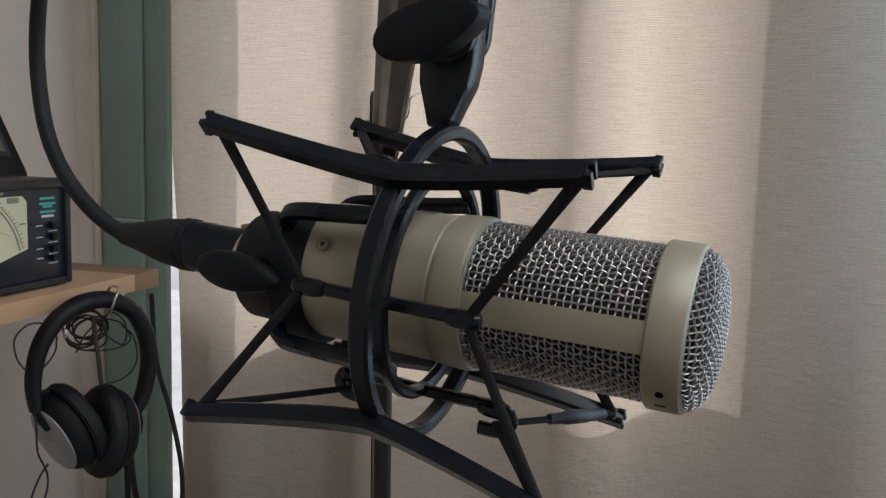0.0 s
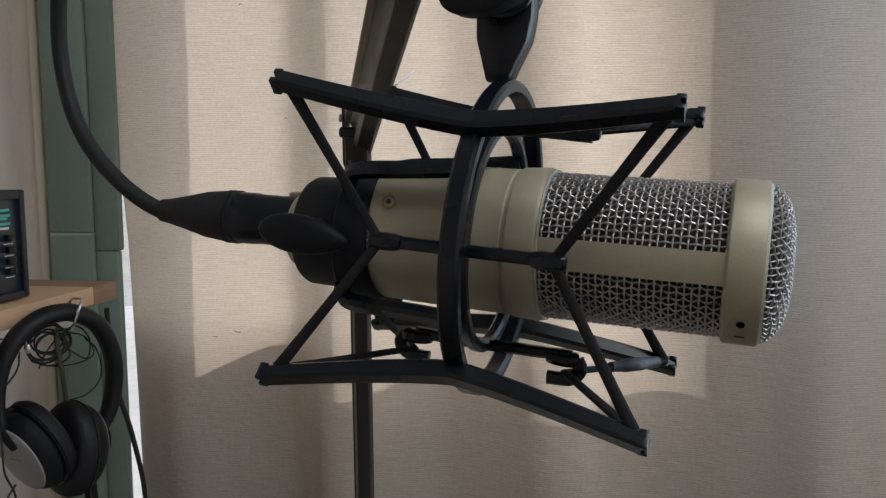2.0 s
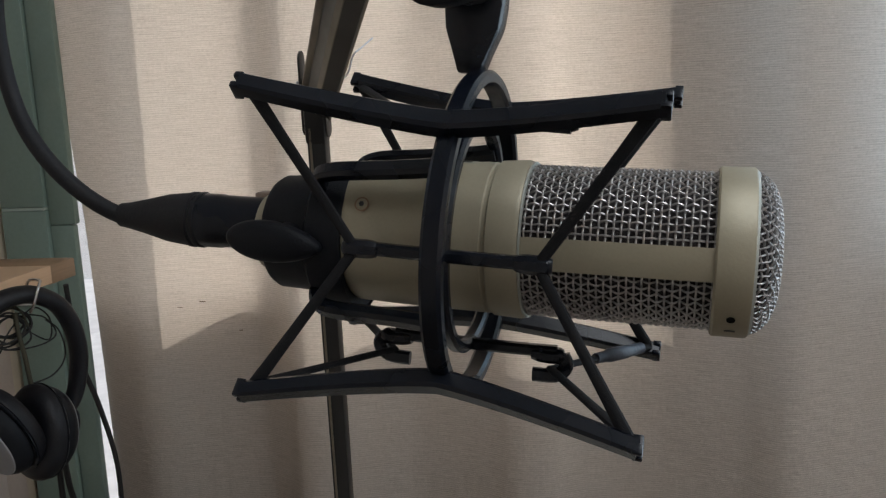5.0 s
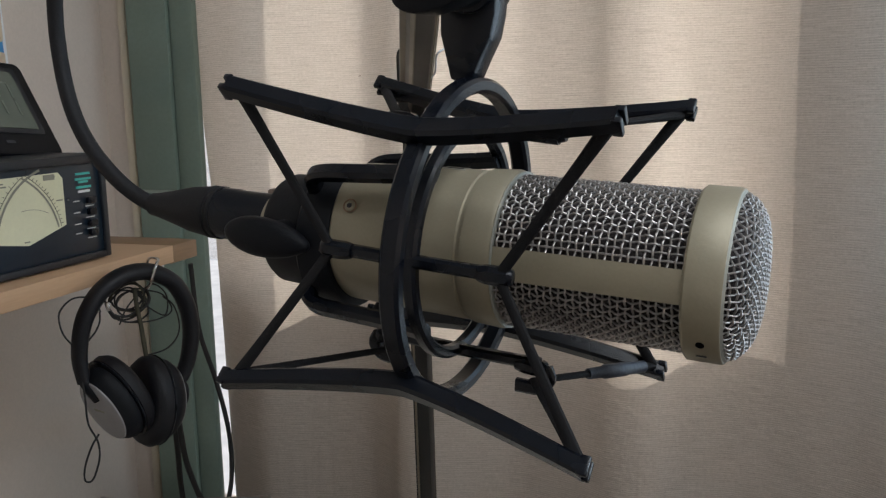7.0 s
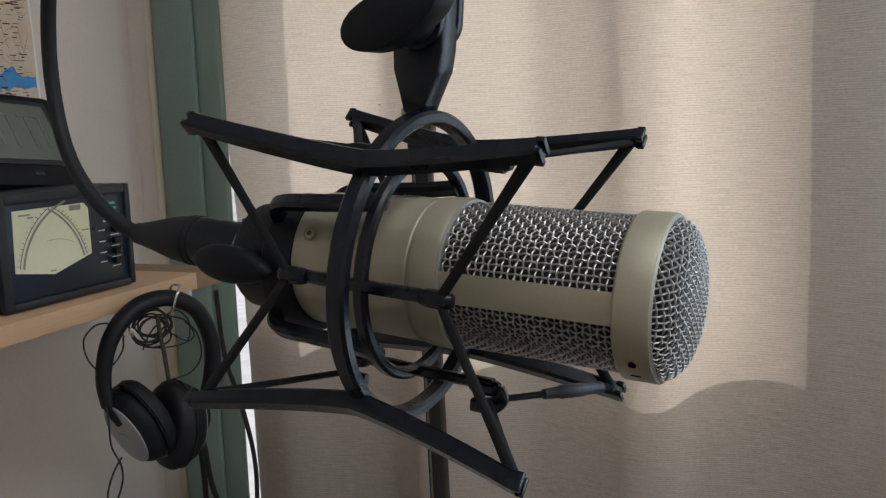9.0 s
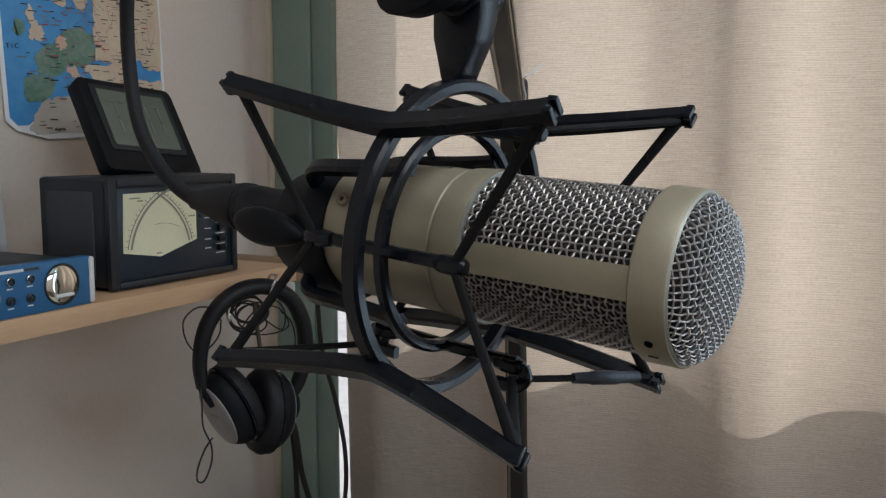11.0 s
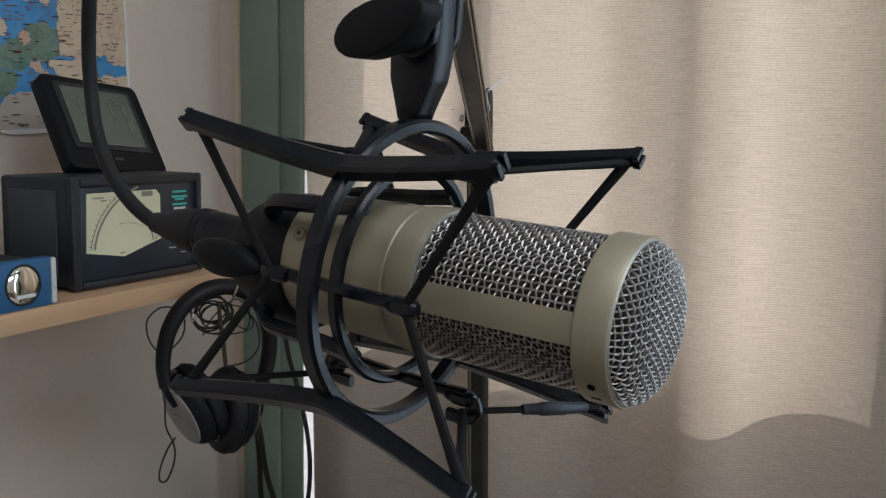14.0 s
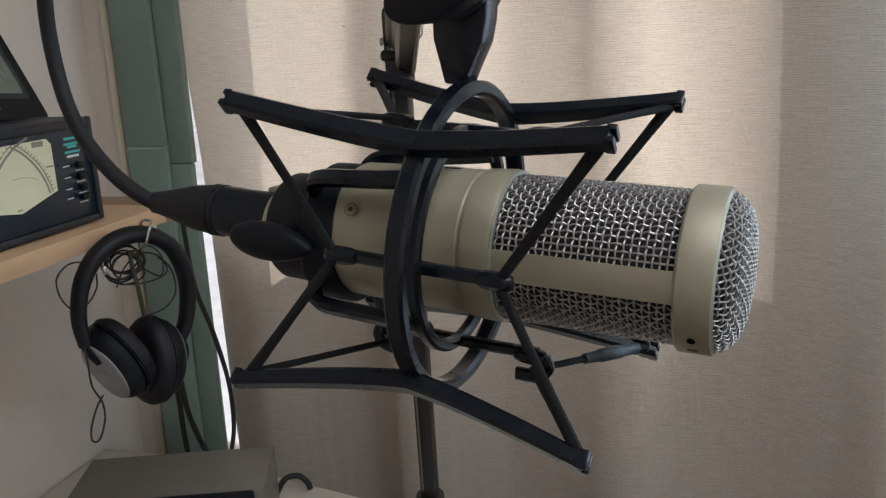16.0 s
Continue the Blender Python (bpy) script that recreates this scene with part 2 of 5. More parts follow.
def sweep(points, section, closed=False, up=(0, 0, 1), scale=None, into=None, caps=True):
    """Sweeps a section, (side, up) pairs, along points."""
    bm = into or bmesh.new()
    pts = [Vector(p) for p in points]
    n = len(pts)
    loops, last = [], Vector(up)
    for i, p in enumerate(pts):
        a = pts[(i - 1) % n] if closed or i > 0 else p
        b = pts[(i + 1) % n] if closed or i < n - 1 else p
        t = (b - a).normalized()
        ref = last - t * last.dot(t)
        if ref.length < 1e-6:
            ref = t.orthogonal()
        ref.normalize()
        last = ref if up is None or len(up) == 0 else Vector(up)
        side = t.cross(ref)
        k = scale[i] if scale else 1.0
        loops.append([bm.verts.new(p + side * sx * k + ref * sy * k) for sx, sy in section])
    m = len(section)
    for i in range(n if closed else n - 1):
        p, q = loops[i], loops[(i + 1) % n]
        for k in range(m):
            bm.faces.new((p[k], p[(k + 1) % m], q[(k + 1) % m], q[k]))
    if not closed and caps:
        bm.faces.new(loops[0])
        bm.faces.new(loops[-1])
    return bm


def circle(r, n=8):
    return [(r * math.cos(2 * math.pi * k / n), r * math.sin(2 * math.pi * k / n)) for k in range(n)]


def rect(a, b, c=0.0):
    """A rectangle a wide and b high, corners cut by c."""
    if not c:
        return [(-a / 2, -b / 2), (a / 2, -b / 2), (a / 2, b / 2), (-a / 2, b / 2)]
    x, y = a / 2, b / 2
    return [(-x + c, -y), (x - c, -y), (x, -y + c), (x, y - c), (x - c, y), (-x + c, y), (-x, y - c), (-x, -y + c)]


def smooth_line(points, per=8, closed=False):
    """A Catmull-Rom line through points."""
    p = [Vector(q) for q in points]
    if closed:
        ext = [p[-1]] + p + [p[0], p[1]]
    else:
        ext = [p[0] * 2 - p[1]] + p + [p[-1] * 2 - p[-2]]
    out = []
    for i in range(1, len(ext) - 2):
        a, b, c, d = ext[i - 1:i + 3]
        for k in range(per):
            t = k / per
            out.append(0.5 * (2 * b + (c - a) * t + (2 * a - 5 * b + 4 * c - d) * t * t + (3 * b - a - 3 * c + d) * t ** 3))
    if not closed:
        out.append(p[-1])
    return out


def tube(points, r, per=8, n=8, closed=False, into=None, scale=None):
    line = smooth_line(points, per, closed)
    return sweep(line, circle(r, n), closed, up=(0.013, 0.021, 1), into=into, scale=scale)


def plate(outline, thick, m=None, bevel=0.0):
    """A flat outline in x, z, pushed back along y by its thickness."""
    bm = bmesh.new()
    front = [bm.verts.new((x, 0, z)) for x, z in outline]
    f = bm.faces.new(front)
    ext = bmesh.ops.extrude_face_region(bm, geom=[f])
    for q in ext["geom"]:
        if isinstance(q, bmesh.types.BMVert):
            q.co.y += thick
    if bevel:
        bmesh.ops.bevel(bm, geom=bm.edges[:], offset=bevel, segments=2, affect="EDGES", profile=0.5)
    if m:
        bm.transform(m)
    return bm


def rounded(w, h, r, n=5):
    """The outline of a rounded rectangle round the origin."""
    out = []
    for cx, cz, a0 in ((w / 2 - r, h / 2 - r, 0), (-w / 2 + r, h / 2 - r, 90), (-w / 2 + r, -h / 2 + r, 180), (w / 2 - r, -h / 2 + r, 270)):
        for k in range(n + 1):
            a = radians(a0 + 90 * k / n)
            out.append((cx + r * math.cos(a), cz + r * math.sin(a)))
    return out


def words(text, size, material, parent, m, name="lettering", label=""):
    """Lettering in the built-in font as a mesh lying in x, z, facing -y."""
    cu = bpy.data.curves.new(name, "FONT")
    cu.body, cu.size, cu.extrude, cu.align_x, cu.align_y = text, size, 0.00015, "CENTER", "CENTER"
    tmp = bpy.data.objects.new(name, cu)
    me = bpy.data.meshes.new_from_object(tmp)
    bpy.data.objects.remove(tmp)
    me.materials.clear()
    me.materials.append(material)
    ob = new(name, me)
    ob.parent = parent
    ob.matrix_local = m @ pose(0, 0, 0, 90, 0, 0)
    return tagged(ob, label)


# ---- the room ----
WALL_X, WALL_Y, EAST, SOUTH = -0.94, 1.21, 2.30, -2.30
WIN_X0, WIN_X1, WIN_Z0, WIN_Z1 = -0.83, -0.024, 1.10, 2.15


def structure(name, bm, mat, label, category):
    return tagged(part(name, bm, mat), label, category, kind="structure")


structure("floor", box((-1.2, SOUTH - 0.1, -0.1), (EAST + 0.1, 1.34, 0.0)), FLOOR_WOOD, "dark brown wooden floor of a small room", "floor")
RX0, RX1, RY0, RY1 = 0.23, 1.33, -0.85, 0.35   # unseen roof window, added for light from above
rc = bmesh.new()
for lo, hi in (((-1.2, SOUTH - 0.1), (RX0, 1.34)), ((RX1, SOUTH - 0.1), (EAST + 0.1, 1.34)), ((RX0, SOUTH - 0.1), (RX1, RY0)), ((RX0, RY1), (RX1, 1.34))):
    b_ = box((*lo, TOP), (*hi, TOP + 0.1))
    tmp = bpy.data.meshes.new("tmp")
    b_.to_mesh(tmp)
    b_.free()
    rc.from_mesh(tmp)
    bpy.data.meshes.remove(tmp)
structure("ceiling", rc, CEILING_PAINT, "plain white painted ceiling with an added roof window", "ceiling")
structure("wall_west", box((WALL_X - 0.12, SOUTH, 0), (WALL_X, 1.34, TOP)), PLASTER, "cream painted plaster wall with a shelf and a map", "wall")
structure("wall_south", box((-1.06, SOUTH - 0.1, 0), (EAST, SOUTH, TOP)), PLASTER, "cream painted plaster wall", "wall")


def wall_with_opening(name, x0, x1, y0, y1, ox0, ox1, z0, z1):
    bm = bmesh.new()
    for lo, hi in (((x0, y0, 0), (ox0, y1, TOP)), ((ox1, y0, 0), (x1, y1, TOP)), ((ox0, y0, 0), (ox1, y1, z0)), ((ox0, y0, z1), (ox1, y1, TOP))):
        b = box(lo, hi)
        tmp = bpy.data.meshes.new("tmp")
        b.to_mesh(tmp)
        b.free()
        bm.from_mesh(tmp)
        bpy.data.meshes.remove(tmp)
    return structure(name, bm, PLASTER, "cream painted plaster wall with a window opening", "wall")


low = box((-0.742, WALL_Y, 0), (-0.46, 1.27, WIN_Z0))   # hidden sill, lowered towards the corner to shape the sunlit patch's lower edge
for q in low.verts:
    if q.co.z > 0.5 and q.co.x < -0.6:
        q.co.z -= 0.016
structure("wall_north", low, PLASTER, "cream painted wall under the window", "wall")
structure("wall_north_low", box((-0.4595, WALL_Y, 0), (WIN_X1, 1.27, WIN_Z0)), PLASTER, "cream painted wall under the window", "wall")
structure("wall_north_head", box((-0.742, WALL_Y, WIN_Z1), (WIN_X1, 1.27, TOP)), PLASTER, "cream painted wall over the window", "wall")
structure("wall_north_pier", box((WIN_X1, WALL_Y, 0), (0.0995, 1.27, TOP)), PLASTER, "cream painted wall between the windows", "wall")
wall_with_opening("wall_north_2", 0.10, EAST, WALL_Y, 1.27, 0.30, 1.56, 0.54, WIN_Z1)
# Unseen block, added so the far window's light misses the lower curtain.
structure("wall_light_block", box((0.301, WALL_Y, 0.541), (0.62, 1.26, 1.16)), PLASTER, "unseen low cream wall, added to keep window light off the lower curtain", "wall")
# Unseen outer wall, added to stop the sun entering the far window.
structure("wall_sun_block", box((0.02, 1.30, -0.3), (0.20, 2.3, 4.0)), PLASTER, "unseen plain outer wall, added to keep the sun off the far window", "wall")
structure("wall_corner", box((WALL_X, WALL_Y, 0), (WIN_X0, 1.27, TOP)), PLASTER, "narrow cream wall strip between corner and window", "wall")
structure("wall_lintel", box((WIN_X0 + 0.0005, WALL_Y, WIN_Z1), (-0.7425, 1.27, TOP)), PLASTER, "cream wall above the window slot", "wall")
structure("wall_foot", box((WIN_X0 + 0.0005, WALL_Y, 0), (-0.7425, 1.27, 0.70)), PLASTER, "cream wall below the window slot", "wall")
SY0, SY1, SZ0, SZ1 = -0.10, 1.00, 1.70, 2.20   # unseen high side window, added to let the fill light in
structure("wall_east", box((EAST, SOUTH, 0), (EAST + 0.1, SY0, TOP)), PLASTER, "cream painted plaster wall", "wall")
structure("wall_east_end", box((EAST, SY1, 0), (EAST + 0.1, 1.34, TOP)), PLASTER, "cream painted plaster wall", "wall")
structure("wall_east_low", box((EAST, SY0, 0), (EAST + 0.1, SY1, SZ0)), PLASTER, "cream painted wall under the added side window", "wall")
structure("wall_east_head", box((EAST, SY0, SZ1), (EAST + 0.1, SY1, TOP)), PLASTER, "cream painted wall over the added side window", "wall")

# window behind the curtain: green-grey frame with one pane
win = thing("window_1", pose(0, 0, 0), "green-grey painted window frame behind the curtain", "window", kind="structure")
for lo, hi in (((WIN_X1 - 0.03, 1.275, WIN_Z0), (WIN_X1, 1.30, WIN_Z1)), ((-0.890, 1.275, 0.70), (-0.845, 1.30, WIN_Z1 - 0.04)),
               ((WIN_X0 + 0.01, 1.277, WIN_Z1 - 0.04), (WIN_X1, 1.298, WIN_Z1))):
    part("window_frame", box(lo, hi, 0.003), GREEN, win)
pane = part("pane", box((WIN_X0, 1.285, WIN_Z0), (WIN_X1, 1.289, WIN_Z1)), GLASS, win)
pane.visible_shadow = False
# Frame and pane round the added overhead light, never in view.
win2 = thing("added_window_2", pose(0, 0, 0), "unseen white roof window frame added round the overhead fill light", "window", kind="structure")
for lo, hi in (((RX0, RY0, TOP + 0.06), (RX1, RY0 + 0.04, TOP + 0.1)), ((RX0, RY1 - 0.04, TOP + 0.06), (RX1, RY1, TOP + 0.1)),
               ((RX0, RY0 + 0.04, TOP + 0.06), (RX0 + 0.04, RY1 - 0.04, TOP + 0.1)), ((RX1 - 0.04, RY0 + 0.04, TOP + 0.06), (RX1, RY1 - 0.04, TOP + 0.1))):
    part("window_frame", box(lo, hi, 0.004), CEILING_PAINT, win2)
pane = part("pane", box((RX0 + 0.02, RY0 + 0.02, TOP + 0.078), (RX1 - 0.02, RY1 - 0.02, TOP + 0.082)), GLASS, win2)
pane.visible_shadow = False

# Frame and pane of the added side opening, out of view.
win3 = thing("added_window_3", pose(0, 0, 0), "unseen white window frame added round the side fill light", "window", kind="structure")
for lo, hi in (((2.34, SY0, SZ0), (2.38, SY0 + 0.04, SZ1)), ((2.34, SY1 - 0.04, SZ0), (2.38, SY1, SZ1)), ((2.34, SY0 + 0.04, SZ0), (2.38, SY1 - 0.04, SZ0 + 0.04)), ((2.34, SY0 + 0.04, SZ1 - 0.04), (2.38, SY1 - 0.04, SZ1))):
    part("window_frame", box(lo, hi, 0.004), CEILING_PAINT, win3)
pane = part("pane", box((2.358, SY0 + 0.02, SZ0 + 0.02), (2.362, SY1 - 0.02, SZ1 - 0.02)), GLASS, win3)
pane.visible_shadow = False

# outdoors: one sheet of ground
structure("ground", box((-60, 1.36, -0.35), (60, 120, -0.3)), shader("pale_paving", (0.82, 0.80, 0.77), 0.8, 0.0, (8, 0.2), (0.5, 0.2)), "pale paved ground outside the window", "ground")

# the green jamb post in the corner by the window
post = thing("window_post", pose(0, 0, 0), "green-grey painted window post in the corner", "window post", kind="structure")
part("post_front", box((-0.866, 1.172, 1.2262), (-0.797, 1.190, TOP - 0.01), 0.003), GREEN, post)
part("post_front", box((-0.866, 1.172, 0.30), (-0.797, 1.190, 1.2222), 0.003), GREEN, post)
part("post_joint", box((-0.864, 1.1725, 1.2222), (-0.799, 1.188, 1.2262)), GREEN_PALE, post, "pale filled joint across the post")
part("post_side", box((-0.7965, 1.178, 1.20), (-0.757, 1.192, TOP - 0.01), 0.003), GREEN, post)
part("post_side", box((-0.7965, 1.178, 0.30), (-0.761, 1.192, 1.1995), 0.003), GREEN, post)
part("post_core", box((-0.866, 1.1925, 0.30), (-0.808, 1.246, TOP - 0.01), 0.002), GREEN, post)
part("post_edge", box((-0.808, 1.214, 0.71), (-0.801, 1.249, WIN_Z1), 0.002), GREEN_PALE, post)
part("post_bracket", box((-0.866, 1.166, 1.086), (-0.83, 1.176, 1.118), 0.004), PANEL_WHITE, post, "small white plastic block")

# strip of wall between the corner and the post
structure("trim", box((-0.899, 1.196, 0.30), (-0.885, 1.208, TOP - 0.01), 0.003), shader("pale_pine_strip", (0.80, 0.72, 0.58), 0.6, 0.0, (60, 0.15), (6, 0.15), 0.1, (1, 1, 0.06)), "pale wooden strip up the corner wall", "trim")


# ---- curtain ----
# fold line: x along the wall, y of the cloth
FOLDS = [(-0.760, 1.203), (-0.738, 1.184), (-0.70, 1.163), (-0.655, 1.153), (-0.58, 1.172), (-0.51, 1.187), (-0.47, 1.170), (-0.44, 1.146), (-0.40, 1.143),
         (-0.33, 1.160), (-0.275, 1.171), (-0.22, 1.160), (-0.183, 1.147), (-0.153, 1.131), (-0.126, 1.1265), (-0.097, 1.131), (-0.06, 1.148), (-0.01, 1.158), (0.035, 1.158), (0.065, 1.153), (0.10, 1.143), (0.14, 1.130), (0.19, 1.102),
         (0.25, 1.118), (0.33, 1.148), (0.42, 1.174), (0.50, 1.186), (0.54, 1.172), (0.58, 1.150), (0.61, 1.140)]


def curtain():
    ob = thing("curtain", pose(0, 0, 0), "cream linen curtain hanging in soft folds, sunlit from behind", "curtain")
    line = smooth_line([(x, y, 0) for x, y in FOLDS], 34)
    zs = [0.04 + 0.04 * k for k in range(20)] + [0.84 + 0.003 * k for k in range(310)] + [1.77 + 0.03 * k for k in range(18)]
    run, s = 0.0, []
    for i, p in enumerate(line):
        run += (p - line[i - 1]).length if i else 0
        s.append(run)
    # thread by thread unevenness: long slubs across, patches where the weave lies looser
    verts = []
    for z in zs:
        for i, p in enumerate(line):
            lean = 0.0015 * math.sin(2.1 * z + 5 * p.x) + 0.0008 * math.sin(9 * z + 13 * p.x)
            edge = max(0.0, 1 - i / 42)
            back = max(0.0, min(1.0, (-0.45 - p.x) / 0.12))
            slub = noise.noise((s[i] * 70, z * 330, 0.0)) * 0.0007 + noise.noise((s[i] * 190, z * 160, 4.0)) * 0.00028
            patch = noise.noise((s[i] * 22, z * 40, 9.0)) * 0.0004
            verts.append((p.x - edge * (min(0.008, 0.05 * (z - 1.20)) if z > 1.2 else 0.012 * (z - 1.20)) + 0.0012 * math.sin(3 * z + 9 * p.x),
                          p.y + lean + slub + patch + back * 0.017 * max(0.0, min(0.5, 1.5 - z)), z))
    w = len(line)
    faces = [(j * w + i, j * w + i + 1, (j + 1) * w + i + 1, (j + 1) * w + i) for j in range(len(zs) - 1) for i in range(w - 1)]
    me = bpy.data.meshes.new("cloth")
    me.from_pydata(verts, [], faces)
    uv = me.uv_layers.new(name="UVMap")
    uv.data.foreach_set("uv", [c for f in faces for k in f for c in (s[k % w], zs[k // w])])
    me.polygons.foreach_set("use_smooth", [True] * len(faces))
    me.materials.append(LINEN)
    sheet = new("cloth", me)
    sheet.parent = ob
    # slubs and pulled threads in the weave
    rnd = random.Random(8)
    for x, z in ((-0.558, 1.54), (-0.606, 1.082), (-0.576, 1.088), (-0.528, 1.043), (-0.50, 1.386)):
        near = min(line, key=lambda p: abs(p.x - x))
        w, up = rnd.uniform(0.0012, 0.0045), rnd.uniform(-0.0006, 0.0014)
        part("slub", tube([(x - w, near.y - 0.0030, z), (x, near.y - 0.0042, z + up), (x + w, near.y - 0.0030, z + 0.4 * up)], rnd.uniform(0.0004, 0.0008), 4, 6), SLUB, ob, "dark pulled thread")
    part("rod", lathe([(-0.85, 0.011), (0.9, 0.011)], 20, "x", pose(0, 1.155, 2.29)), POLE, ob, "dark curtain rod")
    hem = bmesh.new()
    sweep([(p.x, p.y - 0.001, 0.05) for p in line], rect(0.004, 0.02, 0.001), into=hem)
    part("hem", hem, LINEN, ob)
    return ob


curtain()

# ---- desk and shelf ----
desk = thing("desk", pose(0, 0, 0.75), "pale laminate desk against the corner walls", "desk")
part("desktop", plate([(-0.936, 0.42), (-0.15, 0.42), (-0.06, 0.52), (-0.06, 0.94), (-0.39, 1.036), (-0.60, 1.082), (-0.70, 1.110), (-0.74, 1.116), (-0.936, 1.116)], 0.028, Matrix(((1, 0, 0, 0), (0, 0, 1, 0), (0, -1, 0, 0), (0, 0, 0, 1))), 0.0025), DESK_TOP, desk)
for x, y in ((-0.9, 0.46), (-0.20, 0.47), (-0.9, 1.08), (-0.11, 0.90)):
    part("leg", box((x - 0.02, y - 0.02, -0.75), (x + 0.02, y + 0.02, -0.028), 0.003), GREY_METAL, desk)

shelf = thing("wall_shelf", pose(0, 0, 1.181), "beech laminate wall shelf full of radio gear", "shelf")
part("board", box((-0.938, -0.3, -0.021), (-0.6705, 0.965, 0.0), 0.0012), BEECH, shelf)
part("front_edge", box((-0.670, -0.3, -0.021), (-0.668, 0.965, 0.0), 0.0005), BEECH, shelf, "light beech edge band")
part("end_block", box((-0.938, 0.9665, -0.024), (-0.672, 1.024, -0.001), 0.002), BEECH_DARK, shelf, "darker brown end piece")

# ---- microphone in its shock mount ----
U, V, W = Vector((0.9867, -0.1347, -0.0911)), Vector((0.1358, 0.9907, 0.0055)), Vector((0.0895, -0.0178, 0.9958))
MOUNT = Matrix(((U.x, V.x, W.x, -0.0888), (U.y, V.y, W.y, 0.3015), (U.z, V.z, W.z, 1.309), (0, 0, 0, 1)))
MIC = MOUNT @ pose(0, 0, -0.0006, -0.6, -1.6, 0)
MM = 0.001


def woven_tube(u0, u1, r, rings, wires, wire):
    """Plain weave round a cylinder: hoops and lengthwise wires, each over one and under the next."""
    bm = bmesh.new()
    amp = wire * 1.45
    sec = circle(wire, 5)
    step, du = 2 * math.pi / wires, (u1 - u0) / rings
    flat = 0.2   # share of the pitch over which a wire lies flat on each side of a crossing
    for i in range(rings):
        a = u0 + du * (i + 0.5)
        pts = []
        for j in range(wires):
            rr = r + amp * (1 if (i + j) % 2 else -1)
            for q in (-flat, flat):
                th = step * (j + q)
                pts.append((a, rr * math.cos(th), rr * math.sin(th)))
        sweep(pts, sec, True, up=(1, 0, 0), into=bm)
    for j in range(wires):
        th = step * j
        pts = [(u0, r * math.cos(th), r * math.sin(th))]
        for i in range(rings):
            rr = r - amp * (1 if (i + j) % 2 else -1)
            for q in (-flat, flat):
                pts.append((u0 + du * (i + 0.5 + q), rr * math.cos(th), rr * math.sin(th)))
        pts.append((u1, r * math.cos(th), r * math.sin(th)))
        sweep(pts, sec, False, up=(0, -math.sin(th), math.cos(th)), into=bm, caps=False)
    return bm


def woven_cap(u0, r, height, pitch, wire, turned=6.0):
    """A square weave draped over a shallow cap with a rounded rim, evenly spaced along the cloth."""
    bm = bmesh.new()
    sec = circle(wire, 5)
    # outline of the cap from its middle to its rim: run along it, radius, height, outward way
    prof = [(r * math.sin(radians(90 * k / 120)) ** 0.55, height * math.cos(radians(90 * k / 120)) ** 1.05) for k in range(121)]
    run = [0.0]
    for (a0, b0), (a1, b1) in zip(prof, prof[1:]):
        run.append(run[-1] + math.hypot(a1 - a0, b1 - b0))
    full = run[-1]

    def at(a, b, off):
        d = math.hypot(a, b)
        k = 0
        while k < 119 and run[k + 1] < d:
            k += 1
        f = min(1.0, (d - run[k]) / max(1e-9, run[k + 1] - run[k]))
        (r0, h0), (r1, h1) = prof[k], prof[k + 1]
        l_ = math.hypot(r1 - r0, h1 - h0)
        rho = r0 + f * (r1 - r0) - (h1 - h0) / l_ * off
        hh = h0 + f * (h1 - h0) + (r1 - r0) / l_ * off
        q = math.atan2(b, a) + radians(turned)
        return (u0 + hh, rho * math.cos(q), rho * math.sin(q))

    n = int(full / pitch)
    for turn in (0, 1):
        for i in range(-n, n + 1):
            c = i * pitch
            half = math.sqrt(max(0.0, full * full - c * c))
            k = int(half / pitch)
            steps = [-half] + [j * pitch / 2 for j in range(-2 * k, 2 * k + 1)] + [half]
            pts = []
            for q in steps:
                j = q / pitch
                wave_ = math.cos(math.pi * (i + j)) * (1 if turn else -1) if abs(q) < half - 1e-9 else 0.0
                a, b = (c, q) if turn else (q, c)
                pts.append(at(a, b, wire * 1.5 * wave_))
            pts = [p for m, p in enumerate(pts) if m == 0 or (Vector(p) - Vector(pts[m - 1])).length > 1e-5]
            if len(pts) > 2:
                sweep(pts, sec, False, up=(0.3, 0, 1) if not turn else (0.3, 1, 0), into=bm, caps=False)
    return bm


